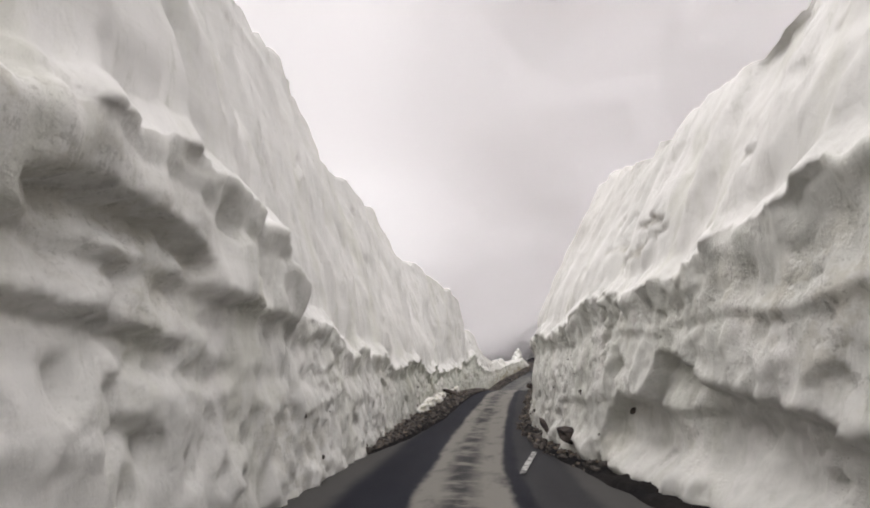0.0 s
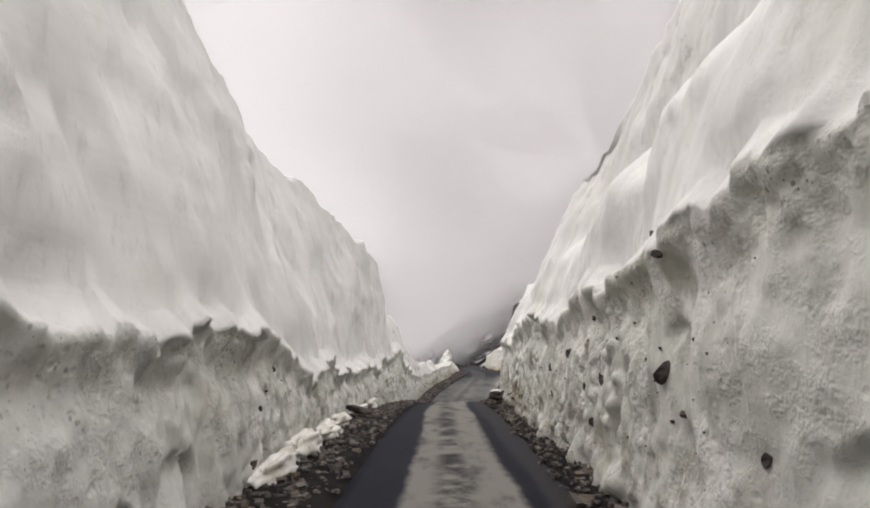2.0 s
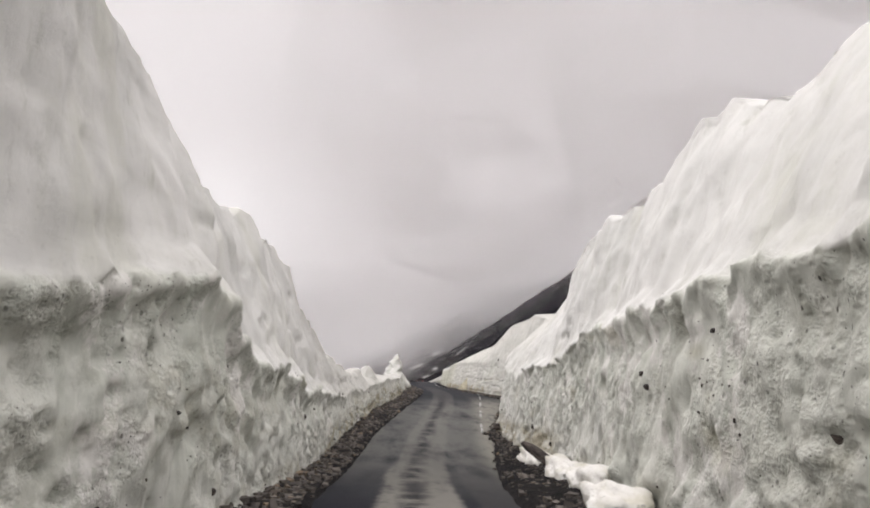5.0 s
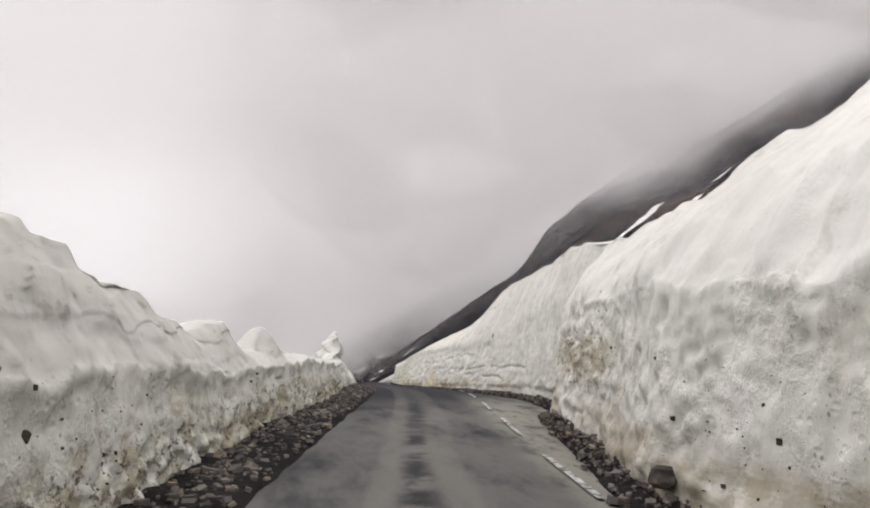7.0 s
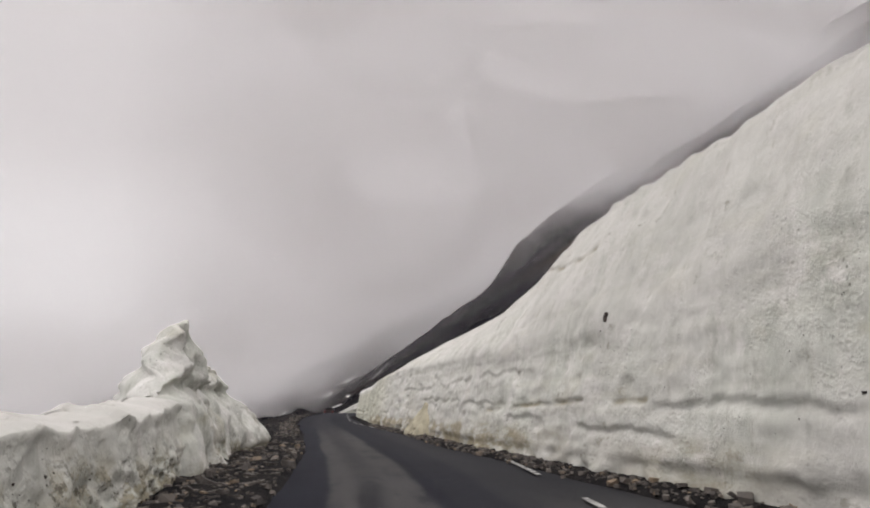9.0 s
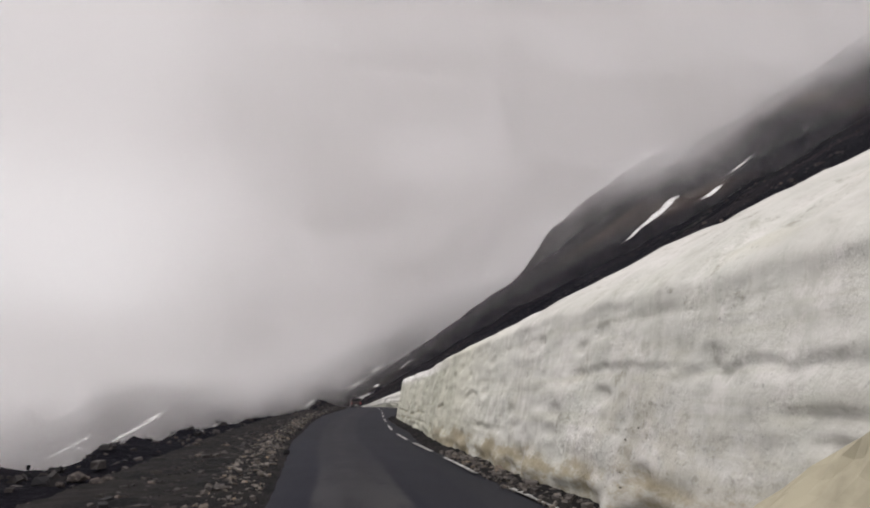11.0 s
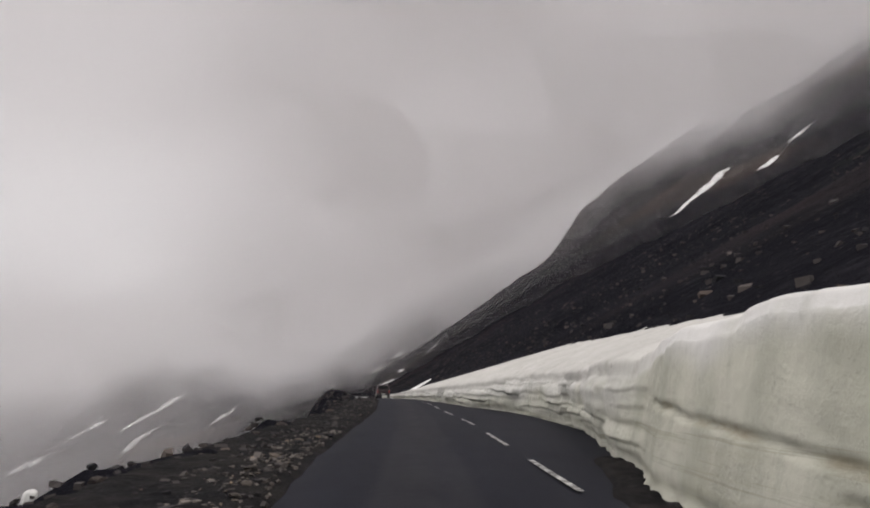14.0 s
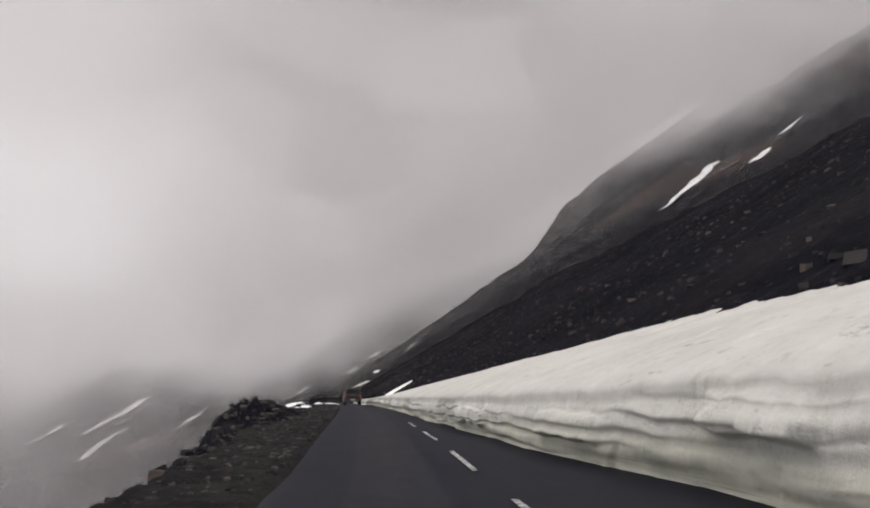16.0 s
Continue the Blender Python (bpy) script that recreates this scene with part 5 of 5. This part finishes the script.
def wall_grit(count, side, y0, y1, h0, h1, big):
    out = []
    swarms = [(rng.uniform(y0, y1), rng.uniform(h0, h1)) for _ in range(max(count // 14, 3))]
    for k in range(count):
        cy, ch = swarms[k % len(swarms)]
        p = on_wall(side, cy + rng.normal(0, 0.55), max(ch + rng.normal(0, 0.28), h0))
        out.append((p.x, p.y, p.z))
    return np.array(out), rng.gamma(0.9, big, count) + 0.008


for name, spec in (("grit_right", (650, 1, 18, 64, 0.2, 2.0, 0.011)), ("grit_left", (240, -1, 16, 60, 0.1, 1.5, 0.009)), ("grit_left_far", (420, -1, 56, 86, 0.0, 0.7, 0.012)), ("grit_band", (220, 1, 63.5, 69.5, 0.9, 2.0, 0.010)), ("grit_corner", (60, 1, 67.5, 70.2, 0.4, 2.0, 0.007)), ("grit_wall_far", (160, 1, 60, 96, 0.3, 2.4, 0.008))):
    spots, sizes_ = wall_grit(*spec)
    stone_field(name, spots, sizes_, "small dark stones frozen into dirty snow", "grit", ROCK, 0.8)


def snow_chunk(at, off, size, turn, seed, label, base=0.0):
    x = float(LINE_X(at)) + off
    size = tuple(1.05 * v for v in size)
    ob = lump("snow_chunk", size, (x, at, float(LINE_Z(at)) + size[2] * 0.32 + base), SNOW_BLOCK, seed, turn, 0.45, 4, True)
    return tagged(ob, label, "snow", "fallen snow")


def block_material():
    n = Net("old_snow_block")
    base = n.mix(n.noise(1.6, 5, 0.6, (1, 1, 1.6), 0.40, 0.68), (0.80, 0.775, 0.745), (0.60, 0.57, 0.48))
    base = n.mix(n.noise(6, 5, 0.7, (1, 1, 1), 0.62, 0.74), base, (0.22, 0.21, 0.19))
    return n.finish(base, 0.65, ((n.noise(6, 6, 0.65), 0.8, 0.06), (n.noise(30, 4), 0.4, 0.02)), spec=0.2)


SNOW_BLOCK = block_material()
wedge = lump("snow_chunk", (0.9, 2.6, 1.7), (float(LINE_X(92.3)) + 3.02, 92.3, float(LINE_Z(92.3)) + 0.22), plain("yellowed_snow", (0.36, 0.325, 0.235), 0.85, 0.0, 3), 31.5, (0, 10, 0), 0.22, 4, False)
for v in wedge.data.vertices:
    rise = max(v.co.z + 0.2, 0.0)
    v.co.y = v.co.y * (1 - 0.80 * min(rise, 1.0)) - 0.25 * rise
    v.co += Vector((0.30 * rise, 0, 0)) + 0.07 * noise.noise_vector(v.co * 5.0)
tagged(wedge, "yellowed block of snow standing against the bank", "snow", "fallen snow")
for at, off, size, s in ((27.2, -1.72, (0.22, 1.3, 0.28), 32.5), (29.0, -1.78, (0.28, 1.5, 0.32), 33.5), (30.8, -1.78, (0.30, 1.4, 0.30), 34.5), (32.8, -1.85, (0.24, 1.5, 0.26), 35.5),
                         (36.2, -1.9, (0.28, 1.2, 0.24), 36.5), (38.4, -1.95, (0.36, 1.0, 0.34), 37.5), (48.2, 2.55, (0.5, 1.2, 0.5), 38.5), (46.0, 2.15, (0.5, 0.9, 0.45), 39.5),
                         (50.5, 2.75, (0.5, 1.4, 0.5), 40.5), (54.0, 2.85, (0.5, 1.6, 0.4), 41.5)):
    snow_chunk(at, off, size, (0, 0, 0), s, "crumbled snow lying along the foot of the bank", 0.05)
for at, off, size, s in ((93.4, -2.8, (0.55, 0.5, 0.28), 51.5), (95.2, -2.85, (0.4, 0.9, 0.22), 52.5), (94.4, -3.1, (0.10, 0.9, 0.09), 53.5)):
    snow_chunk(at, off, size, (18 if size[0] < 0.2 else 0, 0, s), s, "last broken lumps of snow on the berm", 0.22 if size[0] < 0.2 else 0.0)


def make_pinnacle():
    """The ragged horn of snow that ends the left bank."""
    y, v = np.meshgrid(np.linspace(80.7, 90.5, 420), np.linspace(0, 1, 110), indexing="ij")
    top = np.interp(y, (80.7, 80.95, 81.25, 81.45, 81.8, 82.35, 82.5, 82.62, 82.85, 83.5, 84.0, 84.3, 84.95, 85.3, 85.75, 85.9, 86.1, 87.0, 87.9, 88.5, 89.4, 90.5), (0.6, 1.3, 1.75, 2.1, 2.22, 2.34, 2.2, 1.75, 1.62, 1.58, 1.72, 1.60, 1.75, 1.58, 1.68, 1.30, 1.24, 1.22, 0.96, 0.66, 0.36, 0.0))
    top = top + 0.05 * pn(y * 7, 2.0)
    a = (v - 0.5) * 2
    half = np.clip(0.60 - 0.16 * top, 0.20, 0.6) * np.minimum(1, np.clip((y - 80.65) * 3, 0.1, 1)) * np.minimum(1, np.clip((90.6 - y) * 0.6, 0.1, 1))
    h = top * (1 - np.abs(a) ** 3.2) - 0.3 * np.abs(a) ** 6
    spread = 1 - np.clip(h / np.maximum(top, 0.2), 0, 1)
    o = -2.55 + 0.28 * smooth(85.0, 88.0, y) + a * (half + np.where(a < 0, 1.25, 0.34 + 0.26 * smooth(84.5, 86.5, y)) * spread)
    # the broken upper blocks overhang a notch above the smoother lower tier
    upper = smooth(0.95, 1.25, h) * smooth(2.3, 1.8, h)
    step = 1.12 + 0.10 * pn(y * 1.1, 6.0)
    notch = np.exp(-(((h - step - 0.14) / 0.13) ** 2)) * smooth(86.0, 85.6, y) * (a > 0)
    blocks = cells(y * 2.6, h * 2.9, 5) - 0.45
    o = o - 0.24 * notch * (0.7 + 0.6 * pn(y * 2, 3.0)) + (0.10 + 0.26 * upper) * blocks + 0.16 * upper * (hashed((y + 0.15 * pn(h * 3, y, 1.0)) / 0.34, 3) - 0.5)
    o = o + 0.20 * pn(y * 1.6, h * 1.6, 4.0) + 0.06 * fbm(y * 4, h * 4, 2.0, 4) + 0.08 * hashed((h + 0.3 * pn(y, h, 2.0)) / 0.42, 9)
    h = h + 0.12 * upper * (hashed((y + 0.2 * pn(a * 2, y, 4.0)) / 0.28, 12) - 0.5) * (1 - np.abs(a))
    # the foot is undercut, with dirty ice along the gravel
    o = o - np.where(a > 0, 0.22 * smooth(0.22, 0.06, h) * smooth(84.0, 85.5, y), 0)
    # besides dirt, the notch's shade is put into the colour by its own term
    ob = sheet("snow_pinnacle", LINE_X(y) + o, y, LINE_Z(y) + h, SNOW, {"grime_shade": np.clip(0.35 + 0.7 * pn(y * 1.3, h * 1.3, 3.0) + 0.3 * (a > 0) + 0.4 * notch, 0, 1), "strata": 0.12 + 0.5 * smooth(0.24, 0.12, h) * smooth(84, 85.5, y), "firn_shade": 0.3 + 0 * y, "stain": 0.7 * smooth(0.25, 0.10, h) * smooth(84, 85.5, y), "rubble": np.clip(0.5 * smooth(0.5, 0.1, h) + 0.5 * smooth(0.05, 0.3, pn(y * 0.9, h * 0.9, 7.0)), 0, 1)})
    return tagged(ob, "jagged horn of old snow at the end of the bank", "snow")


make_pinnacle()


# ---------------------------------------------------------------- snow fields on the slopes
def snow_field(cx, cy, length, width, lean, seed, lift=0.35):
    """A streak of snow that follows the slope."""
    u, v = np.meshgrid(np.linspace(-1, 1, 40), np.linspace(-1, 1, 9), indexing="ij")
    taper = np.clip(1 - np.abs(u) ** 2.2, 0.02, 1) * (0.75 + 0.5 * pn(u * 3.0, seed)) * (1 + 0.35 * u)
    a, b = u * length / 2, v * width / 2 * taper + width * 0.5 * pn(u * 2.0, seed + 4)
    c, s = math.cos(lean), math.sin(lean)
    x, y = cx + a * c - b * s, cy + a * s + b * c
    z = ground_height(x, y) + lift * (1 - v**2) ** 0.5 * np.clip(1 - u**2, 0.0, 1) + 0.03
    ob = sheet("snow_field", x, y, z, FAR_SNOW)
    return tagged(ob, "old streak of snow on the dark slope", "snow field", "snow fields")


for cx, cy, length, width, lean in (
    (189, 417.2, 57.9, 8.5, 0.454),
    (217.7, 402.5, 16.9, 4.3, 0.168),
    (245.2, 414.4, 18.2, 2.3, 0.152),
    (55.1, 722.2, 15.6, 5.9, -0.067),
    (52.4, 441.8, 51.8, 2.6, 1.323),
    (63.6, 489.3, 10.5, 2.2, 1.12),
    (34.2, 720.9, 12.9, 4.7, -0.168),
    (33.6, 409.3, 27, 1.8, -1.503),
    (194.1, 687.8, 96.6, 4.8, -1.613),
    (-243.7, 797.7, 33.3, 4.2, 0.61),
    (-182.7, 790.9, 77.3, 5.5, 0.941),
    (-181, 725, 66, 4.2, 0.86),
    (-104.2, 732.7, 24.8, 4.9, 1.022),
    (-277.3, 758.9, 27.9, 5.5, 0.305),
    (-6.8, 725.6, 19.3, 7.1, 0.788),
    (-71.3, 792.8, 5.3, 4, 0.084),
    (26.1, 379.5, 37.1, 1.6, -1.424),
):
    snow_field(cx, cy, length * (1.15 if cx < -60 else 1.0), width * (2.0 if cx < -60 else 1.0), lean, cx * 0.37)
for cx, cy, length, width, lean in ((10.3, 189, 5.0, 2.2, 0.2), (12.6, 183, 2.4, 1.6, 0.9), (11.0, 199, 6.0, 1.6, 0.1), (13.9, 212, 5.0, 2.5, 0.3), (21.5, 214, 8.0, 3.0, 0.5), (9.5, 132, 0.5, 0.22, 0.3), (9.0, 139, 0.6, 0.22, 0.2), (10.2, 136, 0.4, 0.2, 0.8)):
    snow_field(cx, cy, length, width, lean, cx * 1.37, 0.12 * width)



# ---------------------------------------------------------------- the car ahead
def make_car(at, off):
    body_paint = plain("dull_red_paint", (0.018, 0.006, 0.007), 0.35, 0.0, 6)
    dark_glass, rubber = plain("dark_glass", (0.012, 0.013, 0.016), 0.08), plain("tyre_rubber", (0.02, 0.02, 0.02), 0.9)
    trim_grey, lamp_red, chrome = plain("black_trim", (0.03, 0.03, 0.032), 0.6), plain("lamp_red", (0.30, 0.02, 0.02), 0.3), plain("pale_plate", (0.55, 0.55, 0.5), 0.5)
    car = new("car")

    def box(name, size, centre, mat, parent, bevel=0.05, taper=1.0, label=""):
        bm = bmesh.new()
        bmesh.ops.create_cube(bm, size=1.0)
        for v in bm.verts:
            top = v.co.z > 0
            v.co = Vector((v.co.x * size[0] * (taper if top else 1), v.co.y * size[1] * (0.5 + taper / 2 if top else 1), v.co.z * size[2])) + Vector(centre)
        bmesh.ops.bevel(bm, geom=bm.edges[:], offset=bevel, segments=2, affect="EDGES", profile=0.6)
        return part(name, bm, mat, parent, label)

    box("body", (1.78, 4.1, 0.62), (0, 0, 0.78), body_paint, car, 0.09)
    box("cabin", (1.70, 2.75, 0.74), (0, -0.45, 1.42), body_paint, car, 0.10, 0.86)
    box("rear_window", (1.22, 0.03, 0.42), (0, -1.80, 1.46), dark_glass, car, 0.012)
    box("windscreen", (1.30, 0.03, 0.44), (0, 0.90, 1.46), dark_glass, car, 0.012)
    for s in (-1, 1):
        box("side_window", (0.03, 2.1, 0.38), (s * 0.80, -0.45, 1.48), dark_glass, car, 0.012)
        box("tail_lamp", (0.16, 0.05, 0.30), (s * 0.76, -2.04, 0.92), lamp_red, car, 0.015)
        box("mirror", (0.20, 0.10, 0.16), (s * 1.0, 0.62, 1.22), trim_grey, car, 0.03)
        for y in (-1.30, 1.32):
            bm = bmesh.new()
            bmesh.ops.create_cone(bm, cap_ends=True, segments=24, radius1=0.35, radius2=0.35, depth=0.22, matrix=pose(s * 0.80, y, 0.35, 0, 90, 0))
            bmesh.ops.bevel(bm, geom=[e for e in bm.edges if len(e.link_faces) == 2 and e.calc_face_angle(0) > 1], offset=0.035, segments=2, affect="EDGES")
            wheel = part("wheel", bm, rubber, car)
            bm = bmesh.new()
            bmesh.ops.create_cone(bm, cap_ends=True, segments=20, radius1=0.20, radius2=0.17, depth=0.05, matrix=pose(s * 0.905, y, 0.35, 0, 90 * s, 0))
            part("rim", bm, chrome, wheel)
    box("rear_bumper", (1.70, 0.16, 0.22), (0, -2.08, 0.52), trim_grey, car, 0.04)
    box("front_bumper", (1.70, 0.16, 0.22), (0, 2.08, 0.52), trim_grey, car, 0.04)
    box("plate", (0.46, 0.02, 0.11), (0, -2.17, 0.60), chrome, car, 0.005)
    box("roof_rail", (0.05, 1.6, 0.05), (-0.62, -0.4, 1.82), trim_grey, car, 0.01)
    box("roof_rail", (0.05, 1.6, 0.05), (0.62, -0.4, 1.82), trim_grey, car, 0.01)
    turn = math.degrees(math.atan2(-(float(LINE_X(at + 3)) - float(LINE_X(at - 3))), 6))
    car.matrix_world = pose(float(LINE_X(at)) + off, at, float(LINE_Z(at)) + 0.02, 0, 0, turn)
    return tagged(car, "dark red off-road car driving ahead on asphalt", "car")


make_car(205, 0.2)


def make_marker(at, off):
    """A small whitewashed stone at the outer edge."""
    white = plain("whitewash", (0.62, 0.61, 0.58), 0.8)
    x = float(LINE_X(at)) + off
    ob = lump("marker_stone", (0.17, 0.15, 0.27), (x, at, float(ground_height(x, at)) + 0.10), white, 61.5, (4, 3, 20), 0.16, 3, True)
    return tagged(ob, "whitewashed marker stone on the berm", "marker stone")


make_marker(124.0, -4.6)
